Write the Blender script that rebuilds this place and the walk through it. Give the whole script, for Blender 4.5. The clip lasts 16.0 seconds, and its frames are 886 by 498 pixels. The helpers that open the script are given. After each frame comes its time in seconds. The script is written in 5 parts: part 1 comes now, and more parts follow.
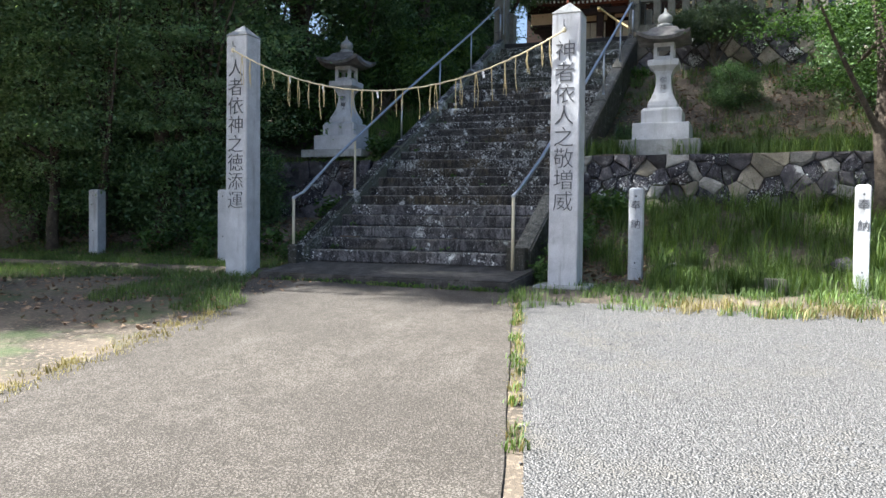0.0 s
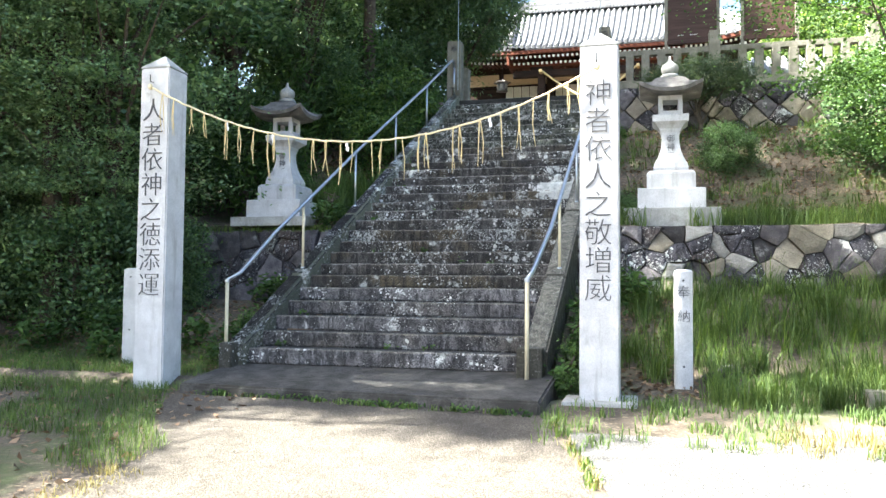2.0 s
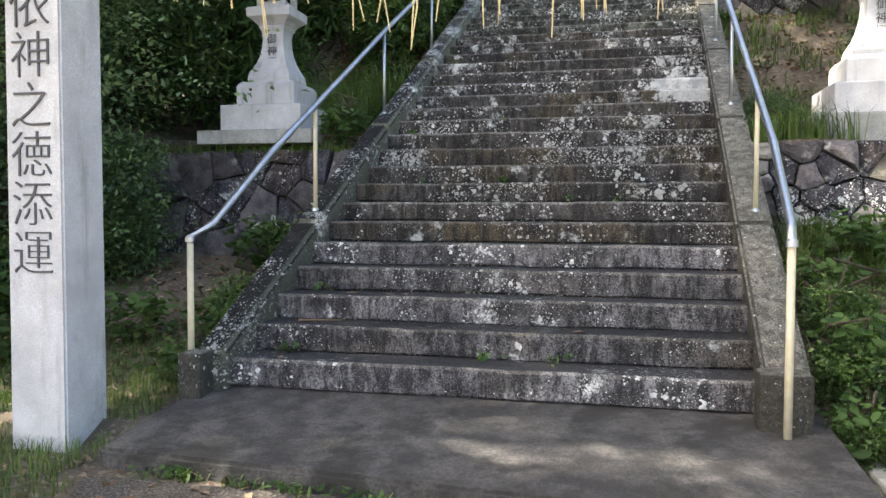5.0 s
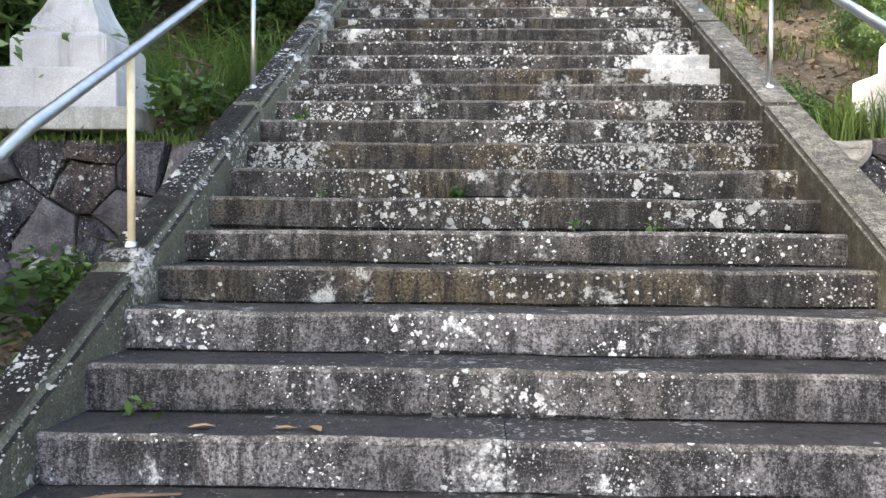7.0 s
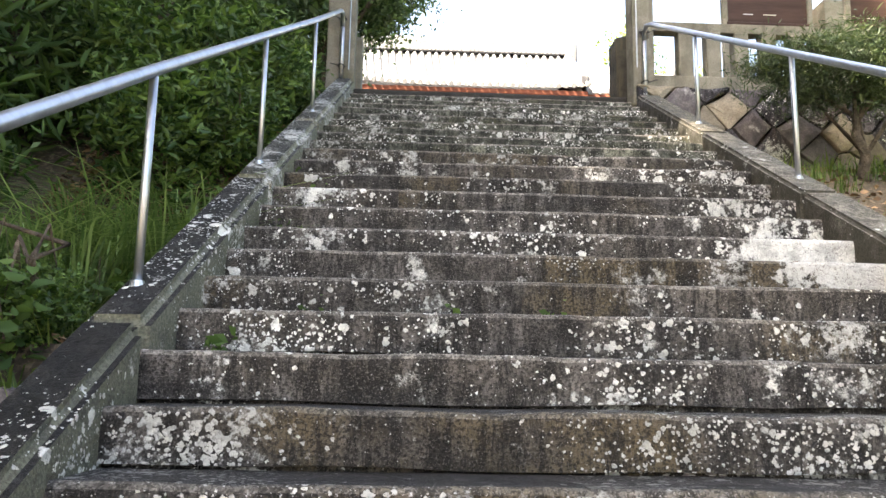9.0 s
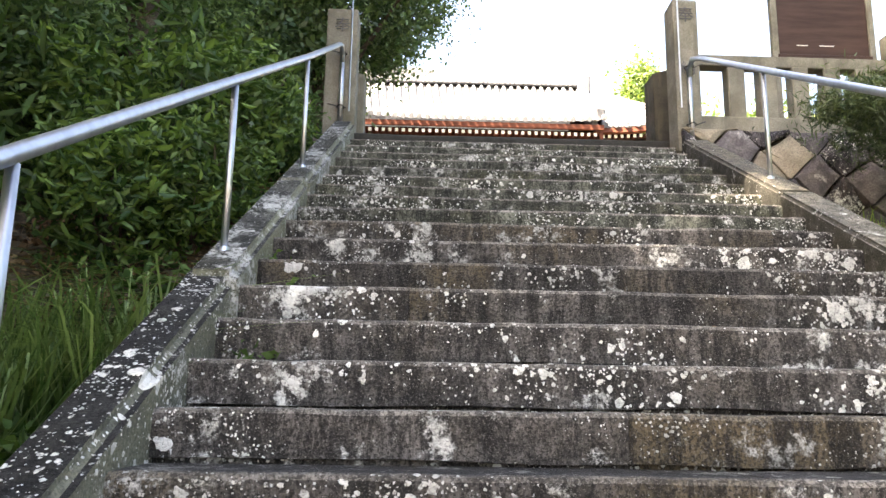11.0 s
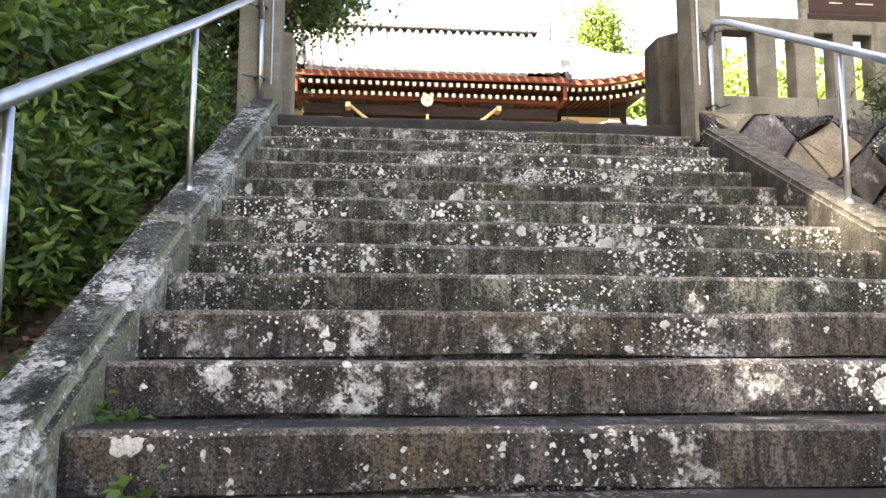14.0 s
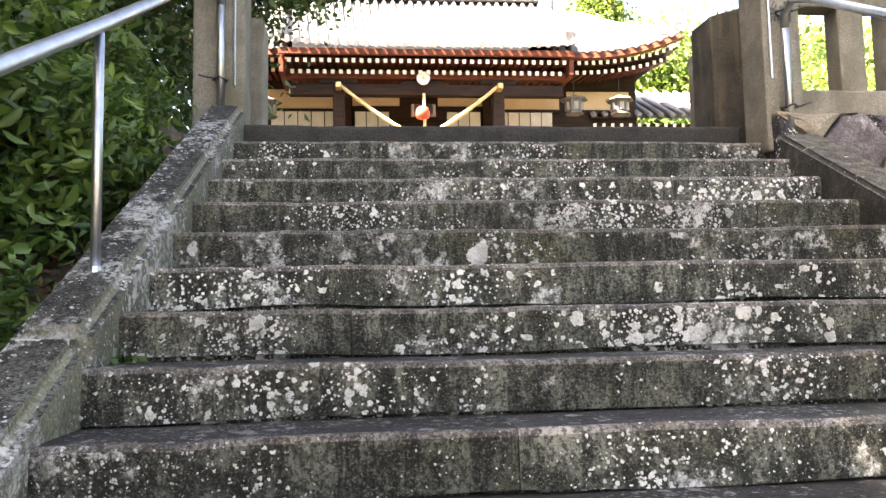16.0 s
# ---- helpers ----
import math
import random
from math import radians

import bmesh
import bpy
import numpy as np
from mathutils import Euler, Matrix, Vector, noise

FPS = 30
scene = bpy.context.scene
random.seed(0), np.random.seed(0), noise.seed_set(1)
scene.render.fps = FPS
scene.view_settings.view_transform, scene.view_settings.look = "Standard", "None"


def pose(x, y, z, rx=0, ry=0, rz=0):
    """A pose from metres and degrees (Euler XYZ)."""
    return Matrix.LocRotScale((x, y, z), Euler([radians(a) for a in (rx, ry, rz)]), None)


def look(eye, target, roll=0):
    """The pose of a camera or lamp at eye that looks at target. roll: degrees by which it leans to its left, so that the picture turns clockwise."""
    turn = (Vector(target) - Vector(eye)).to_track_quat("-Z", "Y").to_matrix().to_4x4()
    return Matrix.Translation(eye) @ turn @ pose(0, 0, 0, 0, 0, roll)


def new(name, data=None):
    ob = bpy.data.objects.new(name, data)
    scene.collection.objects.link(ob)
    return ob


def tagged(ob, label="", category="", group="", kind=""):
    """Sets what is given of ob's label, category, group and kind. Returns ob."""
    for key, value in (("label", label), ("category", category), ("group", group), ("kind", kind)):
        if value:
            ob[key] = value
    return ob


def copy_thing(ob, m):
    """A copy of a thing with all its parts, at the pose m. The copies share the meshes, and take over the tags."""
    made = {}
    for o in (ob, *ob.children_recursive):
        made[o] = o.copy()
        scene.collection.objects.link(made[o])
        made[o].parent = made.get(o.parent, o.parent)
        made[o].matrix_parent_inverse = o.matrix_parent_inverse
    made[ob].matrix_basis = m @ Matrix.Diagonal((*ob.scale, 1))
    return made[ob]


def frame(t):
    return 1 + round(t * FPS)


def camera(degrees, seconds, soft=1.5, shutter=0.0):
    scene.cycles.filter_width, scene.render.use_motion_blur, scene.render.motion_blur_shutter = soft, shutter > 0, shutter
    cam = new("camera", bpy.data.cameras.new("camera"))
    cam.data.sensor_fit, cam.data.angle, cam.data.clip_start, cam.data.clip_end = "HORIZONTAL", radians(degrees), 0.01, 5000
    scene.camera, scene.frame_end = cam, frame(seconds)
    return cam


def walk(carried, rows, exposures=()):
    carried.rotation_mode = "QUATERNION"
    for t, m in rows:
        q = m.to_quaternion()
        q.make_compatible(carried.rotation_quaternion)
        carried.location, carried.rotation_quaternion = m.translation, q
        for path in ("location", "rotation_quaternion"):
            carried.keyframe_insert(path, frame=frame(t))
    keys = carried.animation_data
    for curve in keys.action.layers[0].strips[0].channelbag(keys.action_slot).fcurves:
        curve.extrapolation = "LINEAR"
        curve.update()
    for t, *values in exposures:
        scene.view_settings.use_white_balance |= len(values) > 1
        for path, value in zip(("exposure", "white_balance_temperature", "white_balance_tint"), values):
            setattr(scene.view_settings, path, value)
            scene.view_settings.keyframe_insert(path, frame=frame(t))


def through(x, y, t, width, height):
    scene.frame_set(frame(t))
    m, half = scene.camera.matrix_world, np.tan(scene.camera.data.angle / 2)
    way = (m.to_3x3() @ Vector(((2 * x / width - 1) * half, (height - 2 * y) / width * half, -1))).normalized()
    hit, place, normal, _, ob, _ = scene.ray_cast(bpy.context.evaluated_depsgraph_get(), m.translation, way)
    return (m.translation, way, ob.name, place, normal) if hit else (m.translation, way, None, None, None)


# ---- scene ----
cam = camera(57.9, 16.0)
PATH = [
    (0, (4.362, -10.37, 0.59), (3.661, -8.499, 0.523), 0.7),
    (0.5, (3.929, -9.863, 0.659), (3.295, -7.966, 0.636), 1.1),
    (1, (3.48, -9.335, 0.72), (2.924, -7.415, 0.763), 0.8),
    (1.5, (3.12, -8.814, 0.807), (2.625, -6.88, 0.926), -0.1),
    (2, (2.728, -8.211, 0.849), (2.233, -6.276, 0.948), 0.5),
    (2.5, (2.415, -7.541, 0.876), (1.903, -5.609, 0.938), 0.6),
    (3, (2.062, -6.951, 0.907), (1.483, -5.037, 0.945), 1.6),
    (3.5, (1.766, -6.38, 0.924), (1.245, -4.449, 0.899), 1.9),
    (4, (1.429, -5.799, 0.979), (0.936, -3.862, 0.924), 1.4),
    (6.5, (0.026, -2.609, 1.161), (-0.173, -0.622, 1.047), -0.5),
    (7, (-0.159, -1.918, 1.197), (-0.24, 0.08, 1.141), 0.4),
    (7.5, (-0.37, -1.262, 1.282), (-0.481, 0.73, 1.421), 0.5),
    (8, (-0.508, -0.662, 1.367), (-0.554, 1.307, 1.717), 0.3),
    (8.5, (-0.571, -0.087, 1.544), (-0.574, 1.88, 1.906), 0.3),
    (9, (-0.639, 0.408, 1.765), (-0.561, 2.378, 2.101), 1.0),
    (9.5, (-0.594, 0.718, 1.967), (-0.487, 2.675, 2.365), 0.3),
    (10, (-0.637, 1.022, 2.092), (-0.577, 2.973, 2.527), 0.9),
    (12.5, (-0.706, 2.274, 2.84), (-0.608, 4.248, 3.149), 0.1),
    (13, (-0.687, 2.559, 2.993), (-0.528, 4.532, 3.279), 0.3),
    (13.5, (-0.728, 2.85, 3.127), (-0.567, 4.826, 3.394), 0.6),
    (14, (-0.669, 3.115, 3.27), (-0.477, 5.089, 3.528), 0.0),
    (14.5, (-0.711, 3.376, 3.441), (-0.585, 5.355, 3.699), -0.7),
    (15, (-0.676, 3.643, 3.557), (-0.512, 5.621, 3.806), -1.1),
    (15.5, (-0.683, 3.94, 3.724), (-0.541, 5.923, 3.95), -1.6),
    (16, (-0.635, 4.24, 3.85), (-0.436, 6.221, 4.032), -1.2),
]
EXPOSURES = [
    (0.0, 2.26, 5800, 8), (0.5, 2.34, 5800, 7), (1.0, 2.74, 5750, 2), (1.5, 3.50, 5500, -4), (2.0, 3.62, 6200, 5), (2.5, 3.38, 6500, 8),
    (3.0, 3.33, 6600, 9), (3.5, 3.38, 6700, 10), (4.0, 3.31, 6800, 10), (6.5, 4.18, 6950, 10), (7.0, 4.33, 7150, 11), (7.5, 4.42, 7400, 11), (8.0, 4.32, 7650, 11),
    (9.0, 4.26, 7750, 12), (10.0, 4.17, 7850, 13), (12.5, 4.60, 7700, 16), (14.0, 4.42, 7800, 17), (16.0, 4.42, 7900, 18),
]
walk(cam, [(t, look(eye, target, roll)) for t, eye, target, roll in PATH], EXPOSURES)

# ---- world and sun ----
SUN_UP, SUN_SIDE = radians(52), radians(-22)
to_sun = Vector((-math.cos(SUN_UP) * math.cos(SUN_SIDE), math.cos(SUN_UP) * math.sin(SUN_SIDE), math.sin(SUN_UP)))
world = bpy.data.worlds.new("sky")
world.use_nodes = True
scene.world = world
sky = world.node_tree.nodes.new("ShaderNodeTexSky")
sky.sky_type, sky.sun_disc = "NISHITA", False
sky.sun_elevation, sky.sun_rotation = SUN_UP, math.atan2(to_sun.x, to_sun.y)
sky.air_density, sky.dust_density = 1.0, 4.0
world.node_tree.links.new(sky.outputs[0], world.node_tree.nodes["Background"].inputs[0])
world.node_tree.nodes["Background"].inputs[1].default_value = 0.055
sun = new("sun", bpy.data.lights.new("sun", "SUN"))
sun.data.energy, sun.data.angle, sun.data.color = 5.0, radians(0.53), (1.0, 0.94, 0.84)
sun.matrix_world = look(to_sun * 50, (0, 0, 0))

# ---- materials ----


class Nodes:
    """A small builder for node materials."""

    def __init__(self, name):
        self.mat = bpy.data.materials.new(name)
        self.mat.use_nodes = True
        self.tree = self.mat.node_tree
        self.bsdf = self.tree.nodes["Principled BSDF"]
        self.out = self.tree.nodes["Material Output"]

    def add(self, kind, **values):
        n = self.tree.nodes.new(kind)
        for key, value in values.items():
            n.inputs[key].default_value = value
        return n

    def link(self, a, b):
        self.tree.links.new(a, b)

    def coords(self, stretch=(1, 1, 1)):
        c = self.add("ShaderNodeTexCoord")
        m = self.add("ShaderNodeMapping")
        m.inputs["Scale"].default_value = stretch
        self.link(c.outputs["Object"], m.inputs["Vector"])
        return m.outputs[0]

    def noise(self, scale, detail=5.0, rough=0.6, stretch=(1, 1, 1)):
        n = self.add("ShaderNodeTexNoise", Scale=scale, Detail=detail, Roughness=rough)
        self.link(self.coords(stretch), n.inputs["Vector"])
        return n.outputs["Fac"]

    def cells(self, scale, stretch=(1, 1, 1), wobble=0.0):
        v = self.add("ShaderNodeTexVoronoi", Scale=scale)
        src = self.coords(stretch)
        if wobble:
            n = self.add("ShaderNodeTexNoise", Scale=scale * 1.7, Detail=3.0)
            self.link(src, n.inputs["Vector"])
            mul = self.add("ShaderNodeVectorMath")
            mul.operation = "SCALE"
            mul.inputs["Scale"].default_value = wobble
            self.link(n.outputs["Color"], mul.inputs[0])
            plus = self.add("ShaderNodeVectorMath")
            self.link(src, plus.inputs[0])
            self.link(mul.outputs[0], plus.inputs[1])
            src = plus.outputs[0]
        self.link(src, v.inputs["Vector"])
        return v

    def ramp(self, fac, lo, hi, a=0.0, b=1.0):
        r = self.add("ShaderNodeMapRange")
        r.interpolation_type = "SMOOTHSTEP"
        for key, value in zip(("From Min", "From Max", "To Min", "To Max"), (lo, hi, a, b)):
            r.inputs[key].default_value = value
        self.link(fac, r.inputs["Value"])
        return r.outputs[0]

    def maths(self, op, a, b):
        n = self.add("ShaderNodeMath")
        n.operation = op
        for i, v in enumerate((a, b)):
            if isinstance(v, (int, float)):
                n.inputs[i].default_value = v
            else:
                self.link(v, n.inputs[i])
        return n.outputs[0]

    def mix(self, fac, a, b, blend="MIX"):
        n = self.add("ShaderNodeMix")
        n.data_type, n.blend_type = "RGBA", blend
        for sock, v in ((n.inputs[0], fac), (n.inputs[6], a), (n.inputs[7], b)):
            if isinstance(v, tuple):
                sock.default_value = (*v, 1.0)
            elif isinstance(v, (int, float)):
                sock.default_value = v
            else:
                self.link(v, sock)
        return n.outputs[2]

    def bump(self, height, strength=0.4, distance=0.01):
        b = self.add("ShaderNodeBump", Strength=strength, Distance=distance)
        self.link(height, b.inputs["Height"])
        self.link(b.outputs[0], self.bsdf.inputs["Normal"])

    def done(self, colour, rough=0.8, metal=0.0):
        for key, v in (("Base Color", colour), ("Roughness", rough), ("Metallic", metal)):
            sock = self.bsdf.inputs[key]
            if isinstance(v, tuple):
                sock.default_value = (*v, 1.0)
            elif isinstance(v, (int, float)):
                sock.default_value = v
            else:
                self.link(v, sock)
        return self.mat


def rock(name, dark, light, scale=3.0, grain=60.0, bump=0.5, rough=0.85, vary=0.25, stain=None, stain_at=(0.55, 0.75), lift=0.01, streak=None):
    """Stone, concrete, soil or plaster: broad mottling, fine grain and optional stains."""
    n = Nodes(name)
    big, fine = n.noise(scale, 6), n.noise(grain, 4)
    col = n.mix(n.ramp(big, 0.3, 0.7), dark, light)
    col = n.mix(n.ramp(fine, 0.35, 0.65, 0.0, 0.55), col, tuple(c * 0.55 for c in dark))
    if stain:
        col = n.mix(n.ramp(n.noise(scale * 0.45, 7, 0.7), *stain_at), col, stain)
    if streak:
        col = n.mix(n.ramp(n.noise(9.0, 4, 0.6, (1, 1, 0.12)), 0.52, 0.75, 0.0, 0.8), col, streak)
    info = n.add("ShaderNodeObjectInfo")
    tint = n.ramp(info.outputs["Random"], 0, 1, 1 - vary, 1 + vary)
    both = n.add("ShaderNodeVectorMath")
    both.operation = "SCALE"
    n.link(col, both.inputs[0])
    n.link(tint, both.inputs["Scale"])
    n.bump(n.maths("ADD", n.maths("MULTIPLY", big, 1.2), fine), bump, lift)
    n.bsdf.inputs["Specular IOR Level"].default_value = 0.3
    return n.done(both.outputs[0], rough)


def lichened(name, dark, light, amount=0.5, warm=(0.15, 0.12, 0.075), patches=(), walked=False, side=None, base=0.0):
    """Old shaded stone: damp dark cement with vertical runs, and white lichen in crisp round blots, specks and crusts."""
    n = Nodes(name)
    big, mid, fine = n.noise(1.1, 5), n.noise(9.0, 7, 0.7), n.noise(85.0, 4, 0.7)
    info = n.add("ShaderNodeObjectInfo")
    col = n.mix(n.ramp(mid, 0.38, 0.62), dark, light)
    col = n.mix(n.ramp(n.noise(3.2, 7, 0.75, (1, 1, 0.6)), 0.50, 0.62, 0.0, 0.6), col, tuple(c * 1.75 for c in light))
    col = n.mix(n.maths("MULTIPLY", n.ramp(big, 0.46, 0.62), n.ramp(info.outputs["Random"], 0.35, 0.8, 0.15, 0.85)), col, warm)
    col = n.mix(n.ramp(n.noise(15.0, 7, 0.75, (1, 1, 0.22)), 0.45, 0.58, 0.0, 0.85), col, tuple(c * 0.35 for c in dark))
    col = n.mix(n.ramp(fine, 0.46, 0.58, 0.0, 0.8), col, tuple(c * 0.3 for c in dark))
    col = n.mix(n.ramp(n.noise(150.0, 3, 0.7), 0.55, 0.64, 0.0, 0.4), col, tuple(c * 2.0 for c in light))
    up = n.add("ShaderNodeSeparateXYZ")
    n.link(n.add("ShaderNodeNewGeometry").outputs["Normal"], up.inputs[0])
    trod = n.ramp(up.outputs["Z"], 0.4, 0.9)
    # Faces that don't point up take the side colour, paler or darker than the top.
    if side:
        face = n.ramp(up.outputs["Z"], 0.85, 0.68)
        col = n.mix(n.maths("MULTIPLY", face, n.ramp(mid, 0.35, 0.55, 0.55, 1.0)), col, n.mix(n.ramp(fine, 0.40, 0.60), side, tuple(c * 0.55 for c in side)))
    where = n.noise(1.5, 5, 0.65)
    cover = None
    for scale, wobble, keep, reach, soft in ((9.0, 0.10, 0.68, 0.34, 0.035), (20.0, 0.045, 0.50, 0.40, 0.05), (42.0, 0.02, 0.35, 0.44, 0.08), (85.0, 0.010, 0.35, 0.46, 0.12)):
        c = n.cells(scale, wobble=wobble)
        grow = n.maths("ADD", n.ramp(where, 0.36, 0.66, -0.10 + base, reach * amount + 0.10 + 0.5 * base), n.ramp(c.outputs["Color"], keep, 1.0, -0.36, 0.24))
        spots = n.ramp(n.maths("SUBTRACT", grow, c.outputs["Distance"]), 0.0, soft)
        cover = n.maths("MAXIMUM", cover, spots) if cover else spots
    crust = n.maths("MULTIPLY", n.ramp(n.noise(2.6, 9, 0.75), 0.625 - 0.05 * amount - 0.5 * base, 0.66 - 0.5 * base), n.ramp(n.noise(34.0, 6, 0.75), 0.42, 0.52))
    cover = n.maths("MAXIMUM", cover, crust)
    for centre, radius in patches:
        gap = n.add("ShaderNodeVectorMath")
        gap.operation = "DISTANCE"
        n.link(n.coords((1, 1, 1)), gap.inputs[0])
        gap.inputs[1].default_value = centre
        far = n.maths("ADD", gap.outputs["Value"], n.maths("MULTIPLY", n.noise(11.0, 8, 0.75), 0.9))
        cover = n.maths("MAXIMUM", cover, n.ramp(far, radius + 0.45, radius + 0.38))
    if walked:
        col = n.mix(n.maths("MULTIPLY", trod, 0.9), col, n.mix(n.ramp(fine, 0.42, 0.62), (0.014, 0.014, 0.015), (0.044, 0.043, 0.043)))
        cover = n.maths("MULTIPLY", cover, n.ramp(trod, 0.0, 1.0, 1.0, 0.35))
    cover = n.maths("MULTIPLY", cover, n.ramp(fine, 0.28, 0.50, 0.25, 1.0))
    col = n.mix(cover, col, n.mix(n.ramp(mid, 0.4, 0.65), (0.76, 0.76, 0.73), (0.46, 0.47, 0.45)))
    tint = n.add("ShaderNodeVectorMath")
    tint.operation = "SCALE"
    n.link(col, tint.inputs[0])
    n.link(n.ramp(info.outputs["Random"], 0, 1, 1.22, 0.80), tint.inputs["Scale"])
    n.bump(n.maths("ADD", n.maths("ADD", mid, n.maths("MULTIPLY", fine, 0.9)), n.maths("MULTIPLY", cover, 0.3)), 0.95, 0.016)
    n.bsdf.inputs["Specular IOR Level"].default_value = 0.25
    return n.done(tint.outputs[0], n.ramp(mid, 0.3, 0.7, 0.58, 0.90))


def leafy(name, dark, light, through=0.35, gloss=0.45, spread=1.0):
    """Leaves: colour varies leaf by leaf, and some light passes through."""
    n = Nodes(name)
    geo = n.add("ShaderNodeNewGeometry")
    col = n.mix(n.ramp(geo.outputs["Random Per Island"], 0.0, spread), dark, light)
    col = n.mix(n.ramp(n.noise(1.4, 4, 0.6), 0.42, 0.62, 0.0, 0.65), col, tuple(c * 0.6 for c in dark))
    n.done(col, gloss)
    thin = n.add("ShaderNodeBsdfTranslucent")
    n.link(n.mix(1.0, col, (1.0, 1.0, 0.55), "MULTIPLY"), thin.inputs["Color"])
    blend = n.add("ShaderNodeMixShader")
    blend.inputs[0].default_value = through
    n.link(n.bsdf.outputs[0], blend.inputs[1])
    n.link(thin.outputs[0], blend.inputs[2])
    n.link(blend.outputs[0], n.out.inputs["Surface"])
    return n.mat


def wood(name, dark, light, rough=0.65, along=(1, 1, 8)):
    n = Nodes(name)
    grain = n.noise(14.0, 6, 0.6, tuple(1 / a for a in along))
    col = n.mix(n.ramp(grain, 0.3, 0.7), dark, light)
    n.bump(grain, 0.3, 0.004)
    n.bsdf.inputs["Specular IOR Level"].default_value = 0.2
    return n.done(col, rough)


def plain(name, colour, rough=0.5, metal=0.0, mottle=0.25):
    n = Nodes(name)
    col = n.mix(n.ramp(n.noise(18.0, 5), 0.35, 0.7, 0.0, mottle), colour, tuple(c * 0.5 for c in colour))
    return n.done(col, n.ramp(n.noise(40.0, 3), 0.3, 0.7, rough * 0.85, min(1.0, rough * 1.15)), metal)


def aggregate():
    """Worn concrete with its pebbles showing."""
    n = Nodes("drive_concrete")
    big, mid, fine = n.noise(0.8, 7, 0.7), n.noise(7.0, 7, 0.75), n.noise(85.0, 5, 0.75)
    col = n.mix(n.ramp(big, 0.36, 0.64), (0.074, 0.063, 0.051), (0.138, 0.119, 0.099))
    col = n.mix(n.ramp(mid, 0.44, 0.60, 0.0, 0.85), col, (0.060, 0.050, 0.039))
    col = n.mix(n.ramp(n.noise(2.4, 6, 0.7, (1, 0.3, 1)), 0.52, 0.66, 0.0, 0.6), col, (0.165, 0.146, 0.124))
    col = n.mix(n.ramp(fine, 0.50, 0.60, 0.0, 0.8), col, (0.21, 0.185, 0.158))
    stones = n.cells(70.0)
    col = n.mix(n.ramp(stones.outputs["Distance"], 0.30, 0.60, 0.0, 0.8), col, (0.030, 0.023, 0.016))
    n.bump(n.maths("ADD", fine, n.maths("SUBTRACT", mid, n.maths("MULTIPLY", stones.outputs["Distance"], 0.6))), 0.9, 0.012)
    return n.done(col, 0.92)


M_DRIVE = aggregate()
M_SLAB = rock("landing_concrete", (0.042, 0.040, 0.038), (0.115, 0.108, 0.100), 5.0, 55, 1.0, 0.85, 0.0, (0.032, 0.030, 0.027), (0.48, 0.62), 0.012)
LICHEN_AT = (((1.42, 4.3, 2.45), 0.47), ((-1.1, 4.35, 2.45), 0.07), ((-1.15, 5.0, 2.9), 0.11), ((-1.1, 5.6, 3.2), 0.08), ((1.25, 4.9, 2.85), 0.12))
M_STEP_LOW = lichened("low_step_stone", (0.030, 0.029, 0.031), (0.19, 0.182, 0.186), 0.55, (0.15, 0.13, 0.11), (), True)
M_STEP = lichened("step_stone", (0.024, 0.0225, 0.022), (0.120, 0.111, 0.104), 0.76, (0.15, 0.118, 0.07), LICHEN_AT, True, None, 0.05)
M_STEP_HIGH = lichened("high_step_stone", (0.016, 0.017, 0.014), (0.15, 0.157, 0.130), 0.85, (0.12, 0.12, 0.07), LICHEN_AT, True, None, 0.06)
M_STEP_EDGE = lichened("worn_step_edge", (0.10, 0.092, 0.083), (0.25, 0.235, 0.215), 0.6, (0.20, 0.17, 0.12), LICHEN_AT)
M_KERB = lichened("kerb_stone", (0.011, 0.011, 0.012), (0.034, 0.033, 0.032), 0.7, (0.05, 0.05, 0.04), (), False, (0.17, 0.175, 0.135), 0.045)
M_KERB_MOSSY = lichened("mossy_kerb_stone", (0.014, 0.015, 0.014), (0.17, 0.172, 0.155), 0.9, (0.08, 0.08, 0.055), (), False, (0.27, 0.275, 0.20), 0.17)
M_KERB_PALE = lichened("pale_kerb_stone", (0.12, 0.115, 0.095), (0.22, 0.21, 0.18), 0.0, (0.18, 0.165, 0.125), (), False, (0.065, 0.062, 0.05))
M_GRANITE = rock("granite", (0.49, 0.49, 0.50), (0.66, 0.66, 0.67), 5.0, 170, 0.25, 0.7, 0.03, (0.29, 0.285, 0.27), (0.58, 0.74), 0.003, (0.28, 0.27, 0.255))
M_GRANITE_OLD = rock("weathered_granite", (0.30, 0.30, 0.285), (0.47, 0.47, 0.45), 6.0, 130, 0.4, 0.8, 0.08, (0.19, 0.19, 0.16), (0.52, 0.7), 0.004, (0.2, 0.2, 0.18))
M_ROOF_GRANITE = rock("stained_granite", (0.13, 0.12, 0.115), (0.24, 0.225, 0.21), 8.0, 120, 0.5, 0.85, 0.05, (0.07, 0.07, 0.06), (0.5, 0.68), 0.004)
M_GATE = rock("gate_stone", (0.15, 0.14, 0.11), (0.27, 0.255, 0.21), 5.0, 110, 0.45, 0.85, 0.1, (0.12, 0.115, 0.08), (0.54, 0.7), 0.005, (0.09, 0.085, 0.065))
M_GATE_DARK = rock("dark_gate_stone", (0.035, 0.031, 0.024), (0.085, 0.076, 0.058), 5.0, 80, 0.8, 0.9, 0.1, (0.15, 0.13, 0.09), (0.6, 0.72), 0.010, (0.13, 0.105, 0.065))
M_SILL = rock("dark_sill_stone", (0.022, 0.022, 0.020), (0.055, 0.053, 0.048), 6.0, 80, 0.7, 0.85, 0.1)
